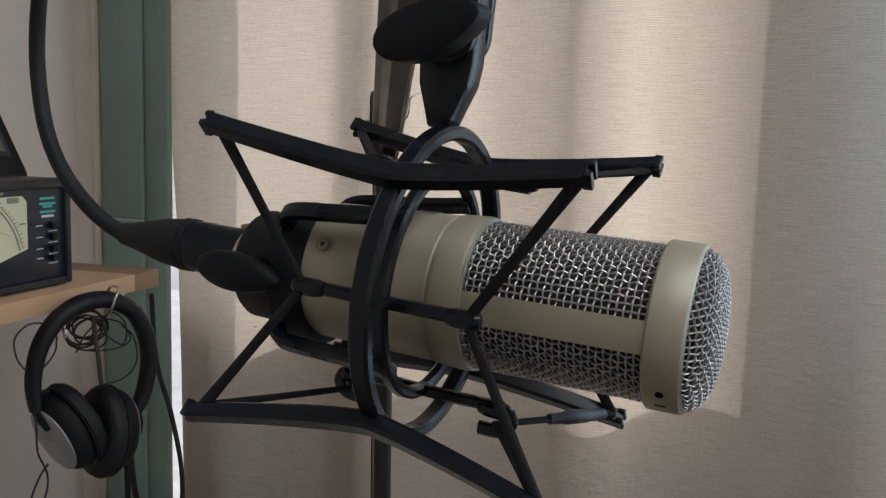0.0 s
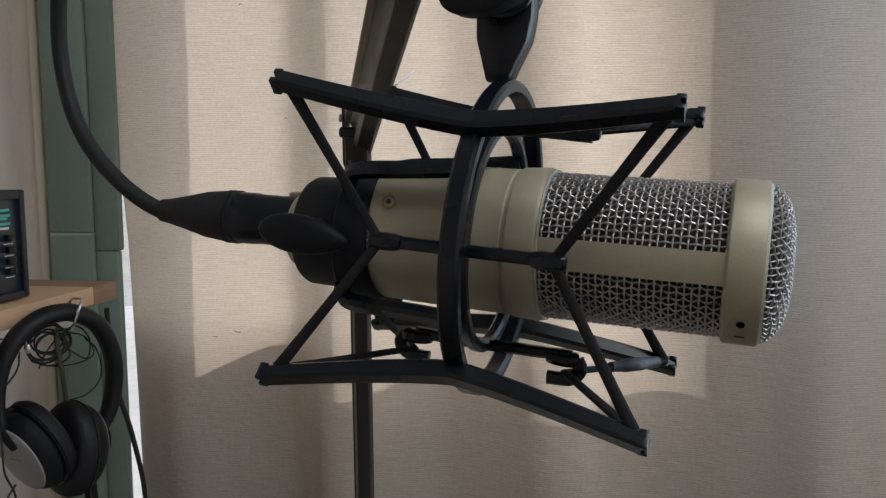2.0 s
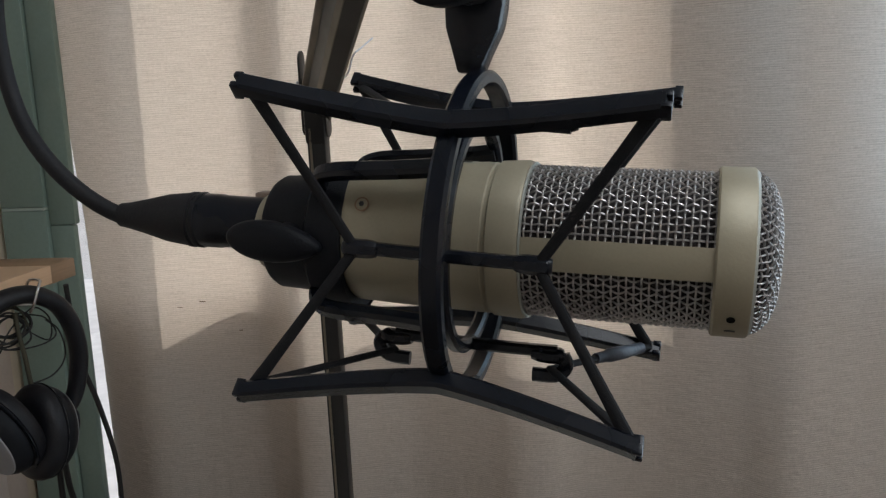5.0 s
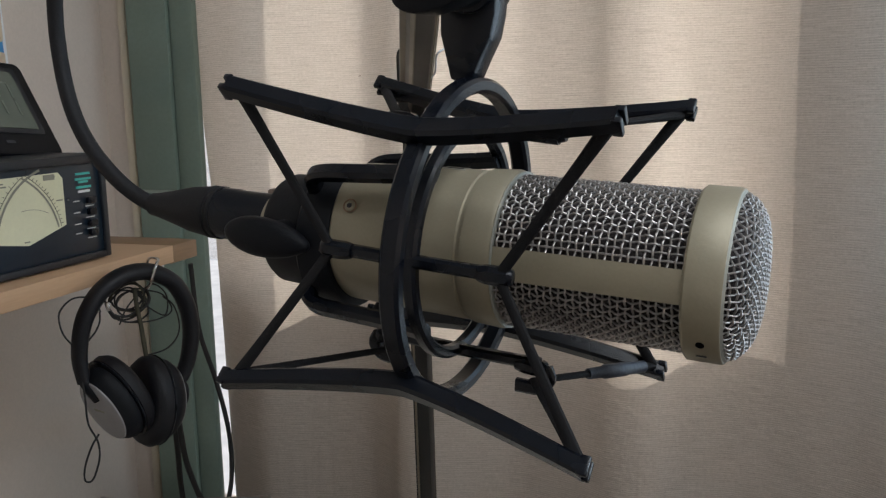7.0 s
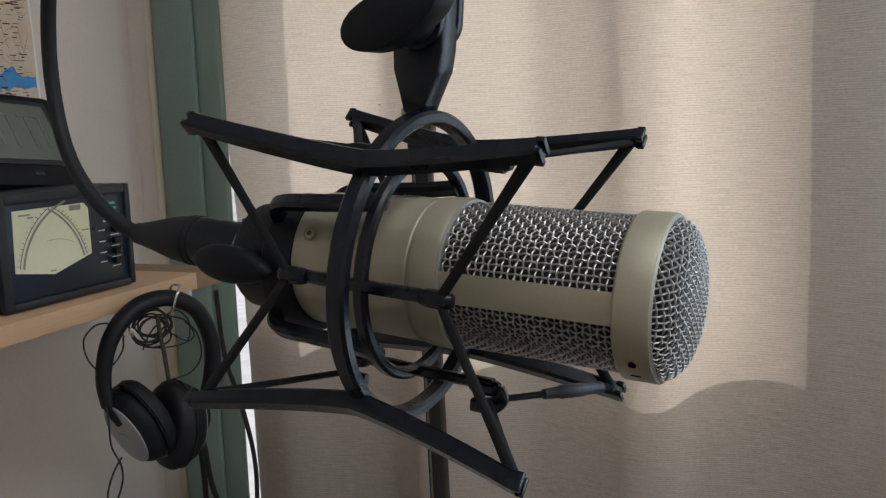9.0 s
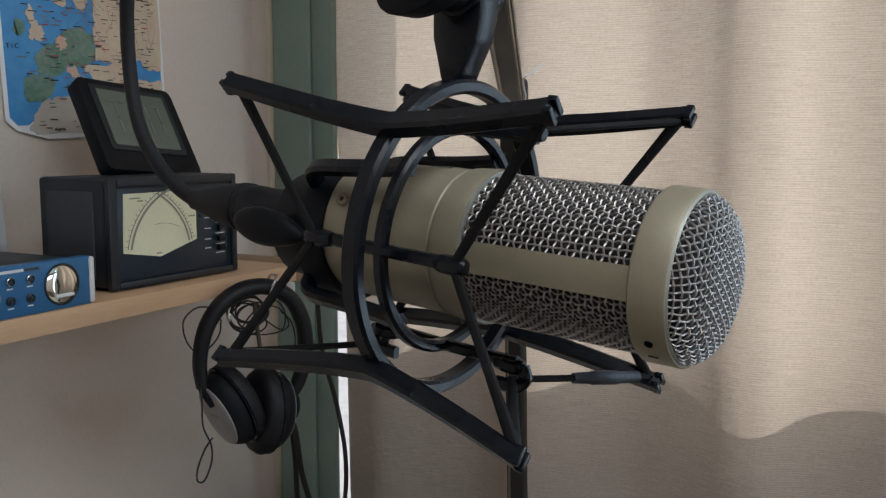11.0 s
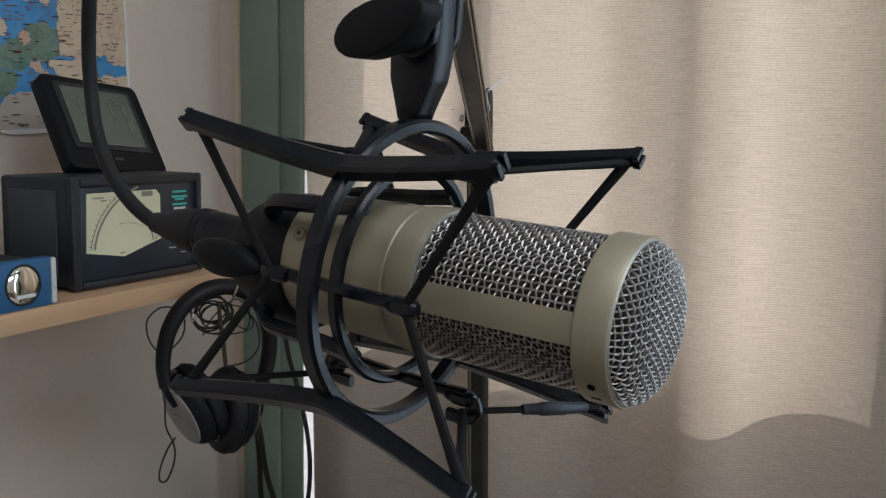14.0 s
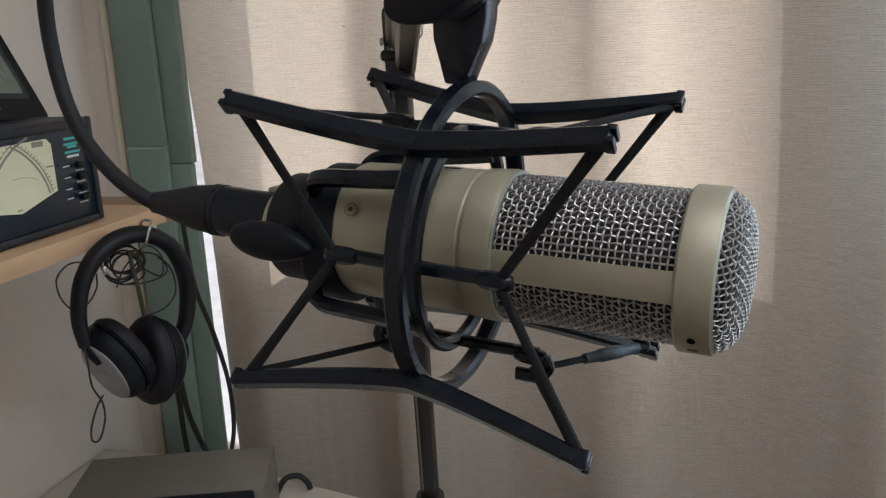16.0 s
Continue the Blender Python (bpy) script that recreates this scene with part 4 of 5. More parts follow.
def lcd_clock():
    m = pose(-0.770, 0.832, 1.3035, -33, 5, 86)
    c = thing("lcd_clock", m, "black desk clock with a dim grey display, standing on the meter", "clock")
    w, h = 0.112, 0.098
    k = Matrix.Diagonal((1.27, 1.2, 1.327, 1))
    part("shell", plate([(x, z + h / 2) for x, z in rounded(w, h, 0.007, 5)], 0.017, None, 0.0015), BLACK_MATTE, c)
    part("bezel", plate([(x, z + 0.056) for x, z in rounded(0.090, 0.070, 0.003, 3)], 0.002, pose(0, -0.001, 0)), CASE, c)
    lcd = part("display", plate([(x, z + 0.056) for x, z in rounded(0.078, 0.060, 0.001, 2)], 0.002, pose(0, -0.0016, 0)), LCD, c, "dim grey-green display")
    for x in (-0.024, -0.008, 0.012, 0.027):
        for z0, z1 in ((0.040, 0.054), (0.058, 0.072)):
            part("segment", box((x - 0.0012, -0.0020, z0), (x + 0.0012, -0.0017, z1)), LCD_DIGIT, lcd)
        part("segment", box((x - 0.008, -0.0020, 0.0725), (x, -0.0017, 0.0745)), LCD_DIGIT, lcd)
    part("print_bar", box((-0.005, -0.0006, 0.0105), (0.005, 0.0004, 0.0135)), CASE_SIDE, c)
    part("stand", plate([(-0.03, 0.0), (0.03, 0.0), (0.02, 0.05), (-0.02, 0.05)], 0.003, pose(0, 0.036, -0.006, 32, 0, 0)), BLACK_MATTE, c)
    for o in c.children_recursive:
        o.data.transform(k)
    return c


def preamp():
    # front face turned a little towards the room
    m = pose(-0.676, 0.643, 1.181, 0, 0, 91)
    p = thing("preamplifier", m, "small blue-fronted tube preamplifier with a round mirror meter, on the shelf", "preamplifier")
    w, h, d = 0.190, 0.048, 0.125
    part("case", box((-w, 0.008, 0.002), (-0.004, d, h - 0.003), 0.002), CASE, p)
    face = part("face", plate([(x - w / 2, z + h / 2) for x, z in rounded(w, h, 0.004, 4)], 0.012, pose(0, -0.003, 0), 0.0015), BLUE_FACE, p)
    part("end_cheek", box((-0.0045, -0.0045, 0.001), (0.002, 0.010, h - 0.001), 0.002), PANEL_WHITE, p, "pale rounded end of the front")
    meter = part("meter_window", lathe([(-0.0062, 0.0), (-0.0058, 0.010), (-0.0047, 0.0160), (-0.0030, 0.0188)], 40, "y", pose(-0.037, 0, 0.0240), close=False), CHROME, p, "round mirrored meter window")
    part("meter_rim", lathe([(-0.0025, 0.0184), (-0.0045, 0.0190), (-0.0040, 0.0202), (-0.0025, 0.0204)], 40, "y", pose(-0.037, 0, 0.0240), close=False), CASE, meter)
    part("print_bar", box((-0.047, -0.0068, 0.0120), (-0.026, -0.0045, 0.0150), 0.0002), WHITE_PRINT, meter)
    for x, z in ((-0.073, 0.0340), (-0.094, 0.0340), (-0.073, 0.0160), (-0.094, 0.0160)):
        b = part("button", lathe([(-0.0030, 0.0042), (-0.0055, 0.0042), (-0.0060, 0.0036), (-0.0042, 0.0028), (-0.0042, 0.0)], 24, "y", pose(x, 0, z), close=False), STEEL if z > 0.02 else CASE_SIDE, p)
        part("button_top", lathe([(-0.0060, 0.0), (-0.0060, 0.0022), (-0.0040, 0.0025)], 20, "y", pose(x, 0, z), close=False), CASE_PANEL, b)
        part("print_bar", box((x - 0.003, -0.0036, z - 0.0075), (x + 0.003, -0.0030, z - 0.0063)), WHITE_PRINT, p)
    for x in (-0.118, -0.158):
        k = part("knob", lathe([(-0.003, 0.0085), (-0.012, 0.0072), (-0.014, 0.0062), (-0.0145, 0.0)], 32, "y", pose(x, 0, 0.0225), close=False), CASE_SIDE, p)
        part("knob_cap", lathe([(-0.0140, 0.0055), (-0.0165, 0.0050), (-0.0168, 0.0)], 28, "y", pose(x, 0, 0.0225), close=False), SILVER, k, "pale silver knob cap")
        for q in range(11):
            a_ = radians(-40 + 26 * q)
            part("knob_tick", box((0.0100, -0.0036, -0.0003), (0.0118, -0.0030, 0.0003), 0, pose(x, 0, 0.0225, 0, -math.degrees(a_), 0)), WHITE_PRINT, p)
        part("print_bar", box((x - 0.006, -0.0036, 0.0052), (x + 0.006, -0.0030, 0.0070)), WHITE_PRINT, p)
    part("print_bar", box((-0.104, -0.0036, 0.0415), (-0.079, -0.0030, 0.0442)), WHITE_PRINT, p)
    part("print_bar", box((-0.077, -0.0036, 0.0415), (-0.062, -0.0030, 0.0440)), CASE_SIDE, p)
    part("print_bar", box((-0.140, -0.0036, 0.0400), (-0.126, -0.0030, 0.0422)), WHITE_PRINT, p)
    return p


def sheets():
    def paper(m, w, h, curl, label):
        bm = bmesh.new()
        g = []
        for j in range(13):
            row = []
            for i in range(7):
                x, z = w * (i / 6 - 0.5), h * j / 12
                row.append(bm.verts.new((x, curl * (j / 12) ** 2 + 0.004 * math.sin(3 * i / 6), z)))
            g.append(row)
        for j in range(12):
            for i in range(6):
                bm.faces.new((g[j][i], g[j][i + 1], g[j + 1][i + 1], g[j + 1][i]))
        s = bmesh.ops.solidify(bm, geom=bm.faces[:], thickness=0.0008)
        bm.transform(m)
        top = thing("paper_sheet", pose(0, 0, 0), label, "paper", "papers leaning on the wall")
        part("sheet", bm, PAPER, top)
        for z, x0, l_ in ((h - 0.016, -w * 0.1, 0.02), (h - 0.066, w * 0.25, 0.006), (h * 0.32, 0.0, w * 0.6)):
            part("print_bar", box((x0 - l_ / 2, -0.0012 + curl * (z / h) ** 2, z - 0.001), (x0 + l_ / 2, -0.0006 + curl * (z / h) ** 2, z + 0.001), 0, m), INK_FADED, top)
        return top

    paper(pose(-0.862, 0.552, 1.224, -6, -1, 88), 0.20, 0.190, 0.012, "white paper sheet standing behind the printed one")
    paper(pose(-0.850, 0.577, 1.224, -8, -1, 88), 0.20, 0.172, 0.02, "white printed paper sheet leaning behind the preamplifier")
    paper(pose(-0.875, 0.590, 1.2, -4, 2, 88), 0.21, 0.125, 0.01, "white paper sheet standing behind another")
    b = thing("paper_tray", pose(-0.935, 0.50, 1.181), "dark flat box under the papers on the shelf", "box")
    part("tray", box((0.0, 0.0, 0.0), (0.075, 0.20, 0.02), 0.002), CASE, b)


def wall_map():
    # sheet: y across the wall, z up; origin at its lower left corner
    y0, y1, z0, z1 = 0.753, 1.010, 1.347, 1.72
    m = thing("wall_map", Matrix(((0, 0, 1, WALL_X + 0.004), (1, 0, 0, y0), (0, 1, 0, z0), (0, 0, 0, 1))) @ pose(0, 0, 0, 0, 0, 2.4), "paper wall map of Europe with blue sea, taped to the wall", "map")
    w, h = y1 - y0, z1 - z0

    def sheet(name, outline, lift, mat, label=""):
        bm = bmesh.new()
        f = bm.faces.new([bm.verts.new((x, y, lift)) for x, y in outline])
        ext = bmesh.ops.extrude_face_region(bm, geom=[f])
        for q in ext["geom"]:
            if isinstance(q, bmesh.types.BMVert):
                q.co.z -= 0.0004
        return part(name, bm, mat, m, label, smooth=False)

    def ragged(outline, rough, seed):
        rnd = random.Random(seed)
        out = []
        for (ax, ay), (bx, by) in zip(outline, outline[1:] + outline[:1]):
            for k in range(5):
                t = k / 5
                q = rough if k else 0
                out.append((ax + (bx - ax) * t + rnd.uniform(-q, q), ay + (by - ay) * t + rnd.uniform(-q, q)))
        return out

    sheet("paper", [(-0.004, 0.018), (0.010, 0.006), (0.055, -0.006), (w + 0.003, -0.006), (w + 0.003, h), (-0.004, h)], 0.0, PAPER, "white paper margin")
    sheet("sea", [(0.002, 0.022), (0.012, 0.012), (0.028, 0.012), (0.045, 0.024), (w - 0.003, 0.024), (w - 0.003, h - 0.01), (0.002, h - 0.01)], 0.0006, SEA)
    lands = (
        ("coast_africa", [(0.034, 0.012), (0.046, 0.000), (w - 0.003, 0.000), (w - 0.003, 0.030), (0.180, 0.032), (0.140, 0.060), (0.120, 0.066), (0.090, 0.066), (0.060, 0.056), (0.046, 0.036)], LAND_C),
        ("iberia", [(0.028, 0.072), (0.034, 0.100), (0.060, 0.104), (0.084, 0.100), (0.088, 0.088), (0.076, 0.066), (0.060, 0.056), (0.036, 0.056)], LAND_B),
        ("france", [(0.060, 0.104), (0.052, 0.132), (0.070, 0.152), (0.092, 0.160), (0.112, 0.146), (0.112, 0.116), (0.100, 0.104), (0.080, 0.102)], LAND_B),
        ("britain", [(0.046, 0.166), (0.052, 0.184), (0.042, 0.206), (0.050, 0.222), (0.058, 0.212), (0.058, 0.196), (0.072, 0.178), (0.074, 0.166), (0.058, 0.162)], LAND_A),
        ("ireland", [(0.022, 0.172), (0.022, 0.192), (0.036, 0.194), (0.040, 0.180), (0.032, 0.168)], LAND_B),
        ("middle", [(0.112, 0.118), (0.112, 0.148), (0.100, 0.164), (0.112, 0.182), (0.150, 0.186), (0.168, 0.176), (0.168, 0.132), (0.140, 0.116)], LAND_B),
        ("low_lands", [(0.092, 0.160), (0.102, 0.172), (0.112, 0.170), (0.114, 0.150), (0.100, 0.146)], LAND_D),
        ("scandinavia", [(0.092, 0.232), (0.086, 0.260), (0.098, 0.300), (0.120, 0.34), (0.150, 0.42), (0.165, 0.300), (0.160, 0.240), (0.150, 0.216), (0.138, 0.224), (0.130, 0.256), (0.112, 0.222)], LAND_A),
        ("italy", [(0.112, 0.118), (0.126, 0.122), (0.146, 0.094), (0.154, 0.080), (0.142, 0.078), (0.128, 0.098), (0.112, 0.108)], LAND_D),
        ("balkans", [(0.140, 0.118), (0.200, 0.130), (0.206, 0.100), (0.196, 0.076), (0.182, 0.064), (0.172, 0.080), (0.156, 0.104)], LAND_A),
        ("east", [(0.168, 0.130), (0.166, 0.190), (0.170, 0.230), (0.178, 0.50), (w - 0.003, 0.50), (w - 0.003, 0.118), (0.236, 0.116), (0.224, 0.136), (0.206, 0.118), (0.196, 0.128)], LAND_A),
        ("anatolia", [(0.200, 0.076), (0.206, 0.092), (0.232, 0.096), (w - 0.003, 0.094), (w - 0.003, 0.054), (0.220, 0.052), (0.204, 0.058)], LAND_A),
    )
    def fit(x, y):
        return (x * 0.82 if x < 0.17 else 0.1394 + (x - 0.17) * (w - 0.1424) / (w - 0.173), y * 0.72)

    for i, (nm, outline, mat) in enumerate(lands):
        outline = [fit(*q) for q in outline]
        sheet("land", ragged(outline, 0.0028, i), 0.0011 + 0.00006 * i, mat)
    rnd = random.Random(7)
    inks = {"dark": (bmesh.new(), INK), "faded": (bmesh.new(), INK_FADED), "rose": (bmesh.new(), MAP_RED), "green": (bmesh.new(), LAND_B)}

    def mark(key, x, y, dx, dy, t, lift):
        bm = inks[key][0]
        d = math.hypot(dx, dy)
        nx, ny = -dy / d * t, dx / d * t
        bm.faces.new([bm.verts.new((px, py, lift)) for px, py in ((x, y), (x + dx, y + dy), (x + dx + nx, y + dy + ny), (x + nx, y + ny))])

    for k in range(620):
        x, y = rnd.uniform(0.012, w - 0.022), rnd.uniform(0.006, h - 0.02)
        land = x > 0.05 + 0.05 * (y > 0.17)
        if not land and rnd.random() < 0.75:
            continue
        if y < 0.05 and rnd.random() < 0.6:
            continue
        mark(rnd.choice(("dark", "dark", "faded", "rose")), x, y, rnd.uniform(0.004, 0.014), 0.0, rnd.choice((0.0009, 0.0012, 0.0015)), 0.0023)
    for k in range(120):
        x, y = rnd.uniform(0.085, w - 0.02), rnd.uniform(0.07, h - 0.03)
        a, l_ = rnd.uniform(0, 6.3), rnd.uniform(0.004, 0.012)
        for q in range(3):
            dx, dy = math.cos(a) * l_, math.sin(a) * l_
            if 0.005 < x + dx < w - 0.006 and 0.005 < y + dy < h - 0.02:
                mark(rnd.choice(("faded", "rose")), x, y, dx, dy, 0.0005, 0.00218)
            x, y, a = x + dx, y + dy, a + rnd.uniform(-0.9, 0.9)
    for key, (bm, mat) in inks.items():
        if len(bm.faces):
            tagged(part("printing", bm, mat, m), kind="stuff")
        else:
            bm.free()
    turn = pose(0, 0, 0, -90, 0, 0)
    words("T I C", 0.0085, INK, m, pose(0.013, 0.108, 0.0024) @ turn)
    words("Algeria", 0.0060, INK, m, pose(0.072, 0.006, 0.0024) @ turn)
    words("R u s s", 0.0090, INK, m, pose(0.230, 0.203, 0.0026) @ turn)
    return m


power_meter()
lcd_clock()
preamp()
sheets()
wall_map()


# ---- headphones ----
HANG = pose(-0.632, 0.851, 1.1757, 0, 0, 60)


def facing(centre, way):
    """A pose at centre with its x axis along way and z as upright as can be."""
    x = Vector(way).normalized()
    y = Vector((0, 0, 1)).cross(x).normalized()
    z = x.cross(y)
    return Matrix(((x.x, y.x, z.x, centre[0]), (x.y, y.y, z.y, centre[1]), (x.z, y.z, z.z, centre[2]), (0, 0, 0, 1)))


def headphones():
    h = thing("headphones", HANG, "black over-ear headphones with silver caps hanging from the shelf", "headphones")
    arch = smooth_line([(-0.0745, -0.004, -0.116), (-0.0760, 0, -0.088), (-0.0710, 0, -0.058), (-0.0615, 0, -0.037), (-0.0455, 0, -0.0185), (-0.0205, 0, -0.0060), (0.0086, 0, -0.0060), (0.0355, 0, -0.0215),
                        (0.0500, 0, -0.0480), (0.0545, 0, -0.0790), (0.0500, 0, -0.1090), (0.0425, 0, -0.1290), (0.0330, 0, -0.1420)], 5)
    n = len(arch) - 1
    part("headband", sweep(arch, [(0.0096 * math.cos(2 * math.pi * k / 16), 0.0130 * math.sin(2 * math.pi * k / 16)) for k in range(16)], up=(0, 1, 0),
                           scale=[0.74 + 0.28 * math.sin(math.pi * k / n) ** 0.7 for k in range(n + 1)]), LEATHERETTE, h, "padded black headband")
    part("yoke", tube([(-0.0755, 0, -0.104), (-0.0740, -0.006, -0.114), (-0.0700, -0.012, -0.124), (-0.0640, -0.014, -0.134)], 0.0070, 6, 10), BLACK_MATTE, h)
    part("yoke", tube([(0.0345, 0, -0.138), (0.0400, -0.003, -0.148), (0.0370, -0.005, -0.164), (0.0240, -0.006, -0.178), (0.0120, -0.006, -0.184)], 0.0046, 6, 10), BLACK_MATTE, h)
    # ear cups squeezed together, caps outwards
    tall = Matrix.Diagonal((1, 0.90, 1.14, 1))
    for mm in (facing((-0.0420, -0.004, -0.1430), (-0.89, -0.21, -0.395)) @ tall, facing((0.0065, 0.002, -0.1560), (0.965, 0.18, -0.10)) @ tall):
        cup = part("ear_cup", lathe([(-0.002, 0.0), (-0.002, 0.038), (0.000, 0.0415), (0.006, 0.0420), (0.012, 0.0395), (0.017, 0.0360), (0.0185, 0.0345), (0.0185, 0.0)], 56, "x", mm, close=False), BLACK_MATTE, h)
        part("ear_pad", lathe([(-0.010, 0.015), (-0.019, 0.019), (-0.0225, 0.026), (-0.0225, 0.034), (-0.019, 0.0420), (-0.012, 0.0460), (-0.004, 0.0455), (-0.001, 0.0410), (-0.001, 0.015)], 56, "x", mm, close=False), LEATHERETTE, cup, "soft black ear pad")
        part("seam", lathe([(-0.0030, 0.0452), (-0.0022, 0.0462), (-0.0010, 0.0455), (-0.0008, 0.0430)], 56, "x", mm, close=False), BLACK, cup)
        cap = part("cap", lathe([(0.0175, 0.0350), (0.0196, 0.0342), (0.0205, 0.0325), (0.0212, 0.0240), (0.0218, 0.0120), (0.0220, 0.0)], 56, "x", mm, close=False), SILVER, cup, "silver oval cap")
        part("print_bar", box((0.0212, -0.0100, 0.0010), (0.0223, 0.0090, 0.0036), 0, mm), INK_FADED, cap)
    part("cord", tube([(-0.0776, -0.006, -0.1000), (-0.0795, -0.016, -0.1300), (-0.0800, -0.020, -0.1566), (-0.0715, -0.020, -0.1793), (-0.0716, -0.020, -0.1992), (-0.0802, -0.020, -0.2195), (-0.0884, -0.020, -0.2187), (-0.0876, -0.020, -0.2039),
                       (-0.0790, -0.020, -0.1835), (-0.0690, -0.018, -0.1716)], 0.0011, 7, 6), CORD, h)
    part("cord", tube([(-0.0490, 0.0, -0.0420), (-0.0545, 0.002, -0.0300), (-0.0640, 0.004, -0.0240), (-0.0782, 0.004, -0.0243), (-0.0905, 0.004, -0.0350), (-0.0925, 0.003, -0.0480), (-0.0890, 0.002, -0.0620), (-0.0800, 0.0, -0.0760)], 0.0010, 7, 6), CORD, h)
    part("cord", tube([(-0.0500, 0.0, -0.0420), (-0.0500, 0.003, -0.0540), (-0.0550, 0.004, -0.0640), (-0.0640, 0.002, -0.0720)], 0.0010, 7, 6), CORD, h)
    hk = thing("hook", HANG, "small bright metal hook on the shelf edge", "hook")
    part("hook_wire", tube([(0.018, 0.028, -0.005), (0.0185, 0.018, 0.0055), (0.0185, -0.004, 0.0075), (0.0130, -0.013, 0.0045), (0.0080, -0.0150, -0.0040), (0.0045, -0.0140, -0.0150), (0.0015, -0.0100, -0.0230)], 0.0016, 6, 8), STEEL, hk)
    return h


headphones()


def cable_tangle():
    c = thing("cable_tangle", HANG, "tangled thin dark cable coiled inside the headband", "cable")
    rnd = random.Random(3)
    # flat oval coils lying over one another, and wider stray ones
    for k in range(8):
        cx, cz = -0.012 + rnd.uniform(-0.006, 0.006), -0.039 + rnd.uniform(-0.006, 0.005)
        rx, rz, turn_ = rnd.uniform(0.016, 0.026), rnd.uniform(0.011, 0.019), rnd.uniform(-0.5, 0.7)
        pts = []
        for j in range(9):
            a = 2 * math.pi * j / 9
            x, z = rx * rnd.uniform(0.9, 1.1) * math.cos(a), rz * rnd.uniform(0.85, 1.1) * math.sin(a)
            pts.append((cx + x * math.cos(turn_) - z * math.sin(turn_), 0.010 + 0.0012 * k + rnd.uniform(-0.002, 0.002), cz + x * math.sin(turn_) + z * math.cos(turn_)))
        part("loop", tube(pts, 0.00115, 6, 6, True), CORD_OLIVE if k % 4 == 1 else CORD, c)
    for pts in ([(0.012, 0.016, -0.030), (0.030, 0.016, -0.038), (0.040, 0.016, -0.058), (0.022, 0.016, -0.066), (-0.010, 0.016, -0.064), (-0.030, 0.016, -0.052)],
                [(-0.024, 0.014, -0.064), (-0.014, 0.014, -0.046), (0.004, 0.014, -0.030), (0.020, 0.014, -0.024), (0.034, 0.014, -0.040), (0.030, 0.014, -0.062), (0.006, 0.014, -0.046)],
                [(0.006, 0.016, -0.1060), (0.028, 0.016, -0.1035), (0.0430, 0.016, -0.0930), (0.0480, 0.016, -0.0770), (0.0430, 0.016, -0.0540), (0.030, 0.016, -0.0400)]):
        part("strand", tube(pts, 0.0009, 7, 6), CORD, c)
    part("strand", tube([(-0.006, 0.008, -0.0240), (-0.004, 0.010, -0.0460), (-0.001, 0.010, -0.0680), (0.001, 0.010, -0.0900), (0.003, 0.010, -0.1140)], 0.0026, 6, 8), CORD_OLIVE, c, "thick olive brown lead")
    part("clip", box((-0.0400, 0.004, -0.0440), (-0.0360, 0.009, -0.0340), 0.001), STEEL, c, "small bright metal plug")
    return c


cable_tangle()


def hanging_cables():
    for pts, r, mat in (
        ([(-0.675, 0.93, 1.0), (-0.735, 1.03, 0.95), (-0.765, 1.08, 0.87), (-0.778, 1.10, 0.80), (-0.783, 1.112, 0.753)], 0.0042, CORD),
        ([(-0.672, 0.94, 1.0), (-0.725, 1.03, 0.93), (-0.745, 1.07, 0.85), (-0.742, 1.09, 0.79), (-0.730, 1.10, 0.753)], 0.0042, CORD),
        ([(-0.735, 1.10, 1.13), (-0.738, 1.115, 1.03), (-0.725, 1.13, 0.95), (-0.712, 1.135, 0.87), (-0.709, 1.13, 0.80), (-0.708, 1.105, 0.753)], 0.0036, CORD),
    ):
        c = thing("hanging_cable", pose(0, 0, 0), "black cable hanging down behind the desk gear", "cable", "cables hanging by the window post")
        part("cord", tube(pts, r, 8, 8), mat, c)
    c = thing("desk_cable", pose(0, 0, 0), "dark cable looping over the back of the desk", "cable")
    part("cord", tube([(-0.566, 0.97, 0.762), (-0.578, 1.01, 0.769), (-0.580, 1.04, 0.774), (-0.568, 1.056, 0.772), (-0.556, 1.058, 0.763), (-0.549, 1.054, 0.7545)], 0.0042, 8, 10), CORD, c)
    c = thing("red_cable", pose(0, 0, 0), "thin red cable hanging below the shelf", "cable")
    part("cord", tube([(-0.925, 0.72, 1.143), (-0.924, 0.705, 1.085), (-0.926, 0.66, 1.027), (-0.926, 0.60, 0.98)], 0.0024, 8, 8), RED_CORD, c)
    c = thing("wire_connector", pose(0, 0, 0), "small orange-red wire connector on the desk", "connector")
    part("shell", lathe([(-0.008, 0.0), (-0.008, 0.0045), (0.008, 0.0045), (0.010, 0.002), (0.010, 0.0)], 16, "x", pose(-0.770, 1.085, 0.757, 0, -30, 30), close=False), shader("orange_red_plastic", (0.5, 0.10, 0.06), 0.45), c)


hanging_cables()


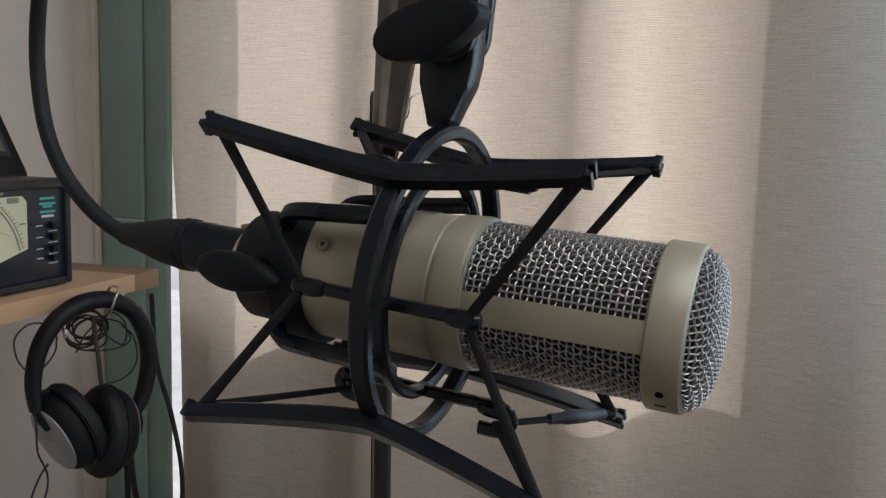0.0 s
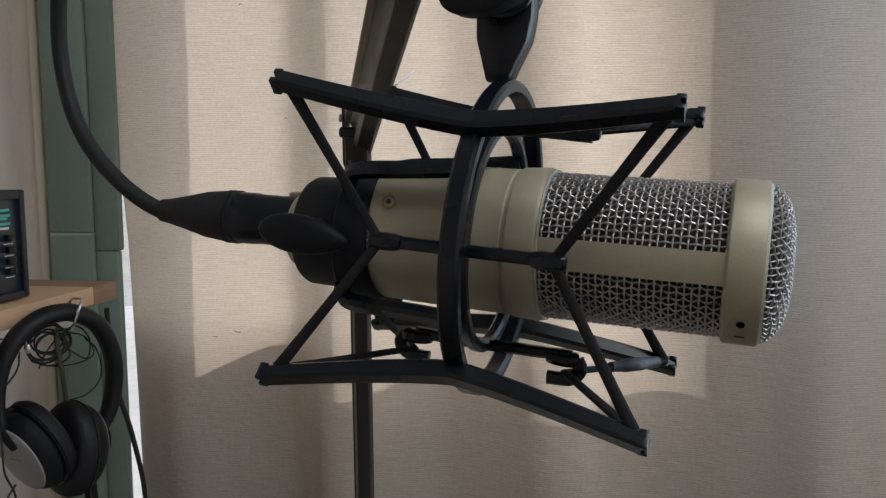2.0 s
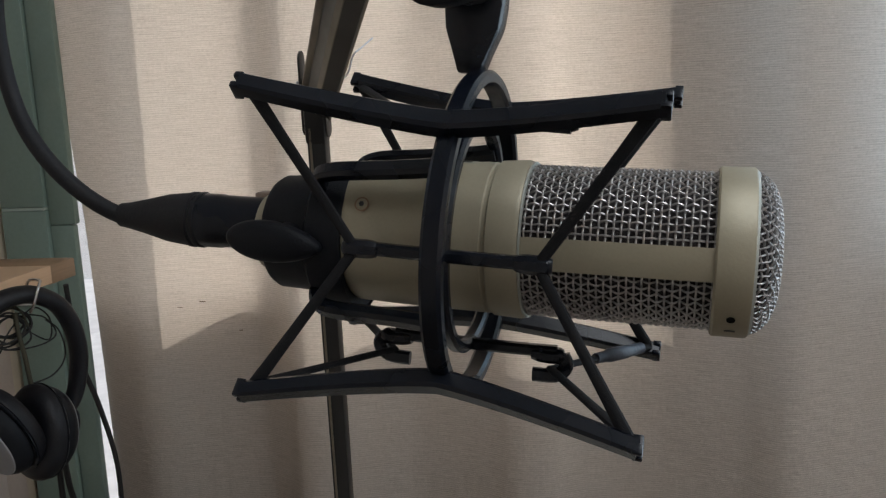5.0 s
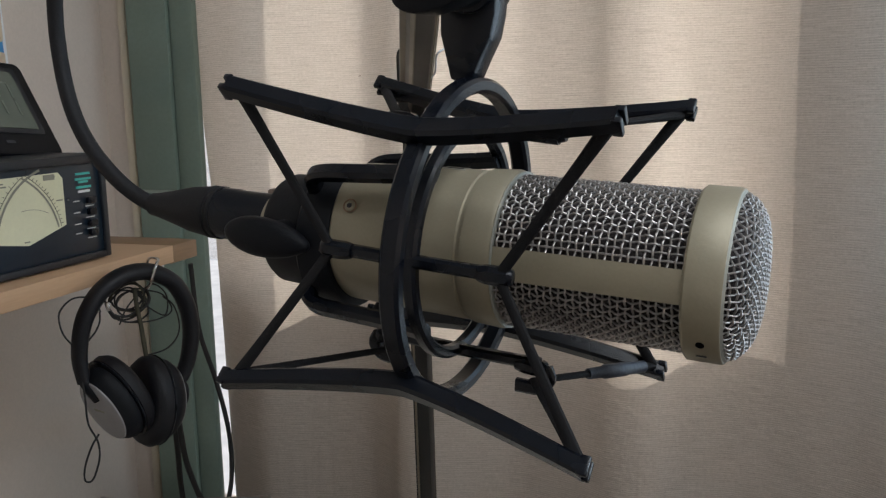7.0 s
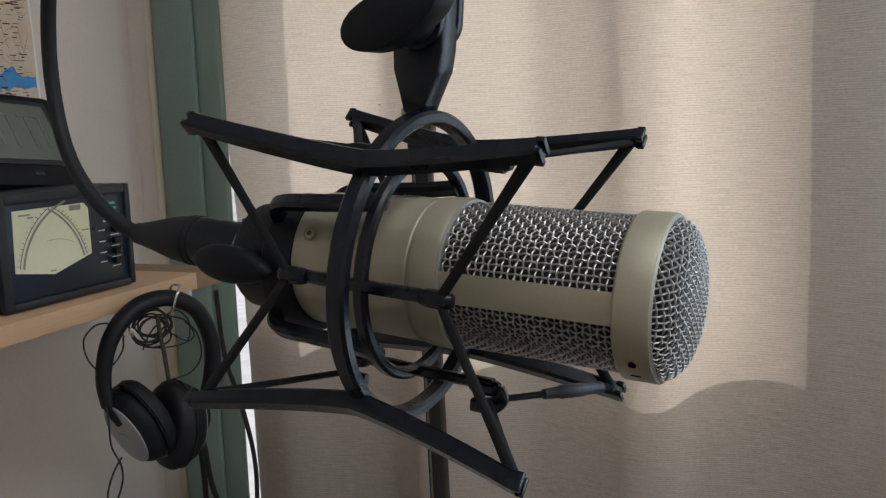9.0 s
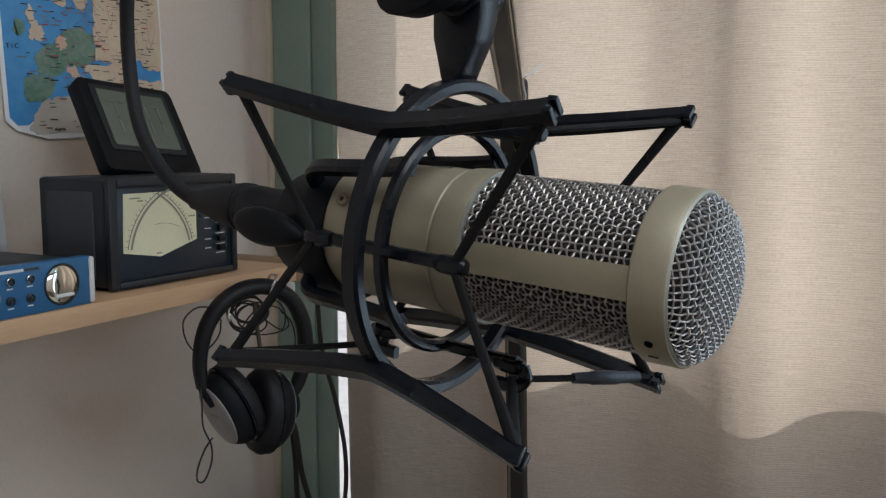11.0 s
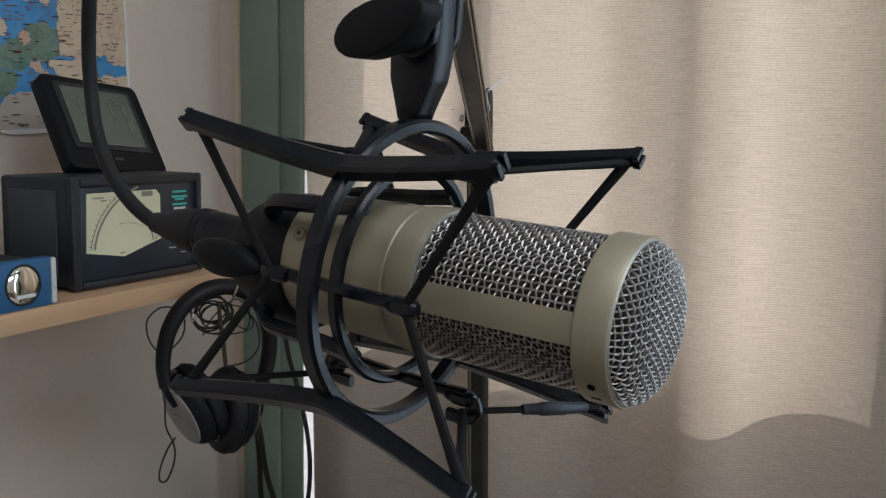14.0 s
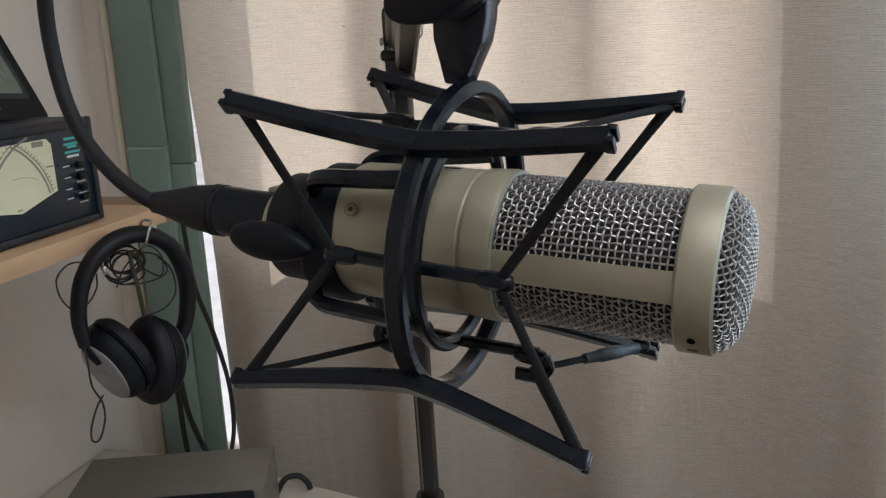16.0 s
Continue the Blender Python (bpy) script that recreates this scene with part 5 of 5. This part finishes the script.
def controller():
    m = pose(-0.692, 0.737, 0.75, 0, 0, 20.7)
    c = thing("controller_box", m, "grey metal rotator controller with a round blue dial, on the desk", "controller")
    w, h, d = 0.222, 0.138, 0.115
    part("case", box((0.0, 0.006, 0.004), (w, d, h), 0.003), GREY_METAL, c)
    part("front_frame", box((-0.002, -0.006, 0.004), (w - 0.010, 0.0055, h + 0.001), 0.004), BLACK_MATTE, c)
    part("front_panel", box((0.006, -0.0075, 0.010), (w - 0.018, -0.004, h - 0.008), 0.0008), CASE_PANEL, c)
    part("dial", lathe([(-0.0080, 0.0), (-0.0085, 0.050), (-0.0072, 0.054)], 64, "y", pose(0.076, 0, h - 0.074), close=False), BLUE_DIAL, c, "round blue dial")
    part("dial_rim", lathe([(-0.0072, 0.0535), (-0.0098, 0.0545), (-0.0096, 0.0560), (-0.0072, 0.0565)], 64, "y", pose(0.076, 0, h - 0.074), close=False), PANEL_WHITE, c, "pale dial rim")
    pan = part("switch_panel", box((0.136, -0.0092, 0.012), (w - 0.022, -0.0070, h - 0.014), 0.0006), PANEL_WHITE, c, "pale grey switch panel")
    words("CONTROLLER", 0.0078, INK, pan, pose(0.168, -0.0094, h - 0.0235))
    part("print_bar", box((0.146, -0.0096, h - 0.0330), (0.156, -0.0090, h - 0.0318)), INK_FADED, pan)
    part("print_bar", box((0.158, -0.0096, h - 0.0332), (0.190, -0.0090, h - 0.0314)), INK_FADED, pan)
    part("print_bar", box((0.152, -0.0096, h - 0.0580), (0.166, -0.0090, h - 0.0565)), INK, pan)
    part("toggle_slot", plate([(x + 0.174, z + h - 0.064) for x, z in rounded(0.0075, 0.030, 0.0037, 4)], 0.001, pose(0, -0.0098, 0)), INK, pan)
    part("toggle", box((0.1720, -0.014, h - 0.066), (0.1760, -0.0095, h - 0.054), 0.001), STEEL, pan)
    for x in (0.02, w - 0.02):
        for y in (0.02, d - 0.02):
            part("foot", lathe([(0.0, 0.0), (0.0, 0.007), (0.0045, 0.008), (0.0045, 0.0)], 16, "z", pose(x, y, 0), close=False), RUBBER, c)
    return c


controller()
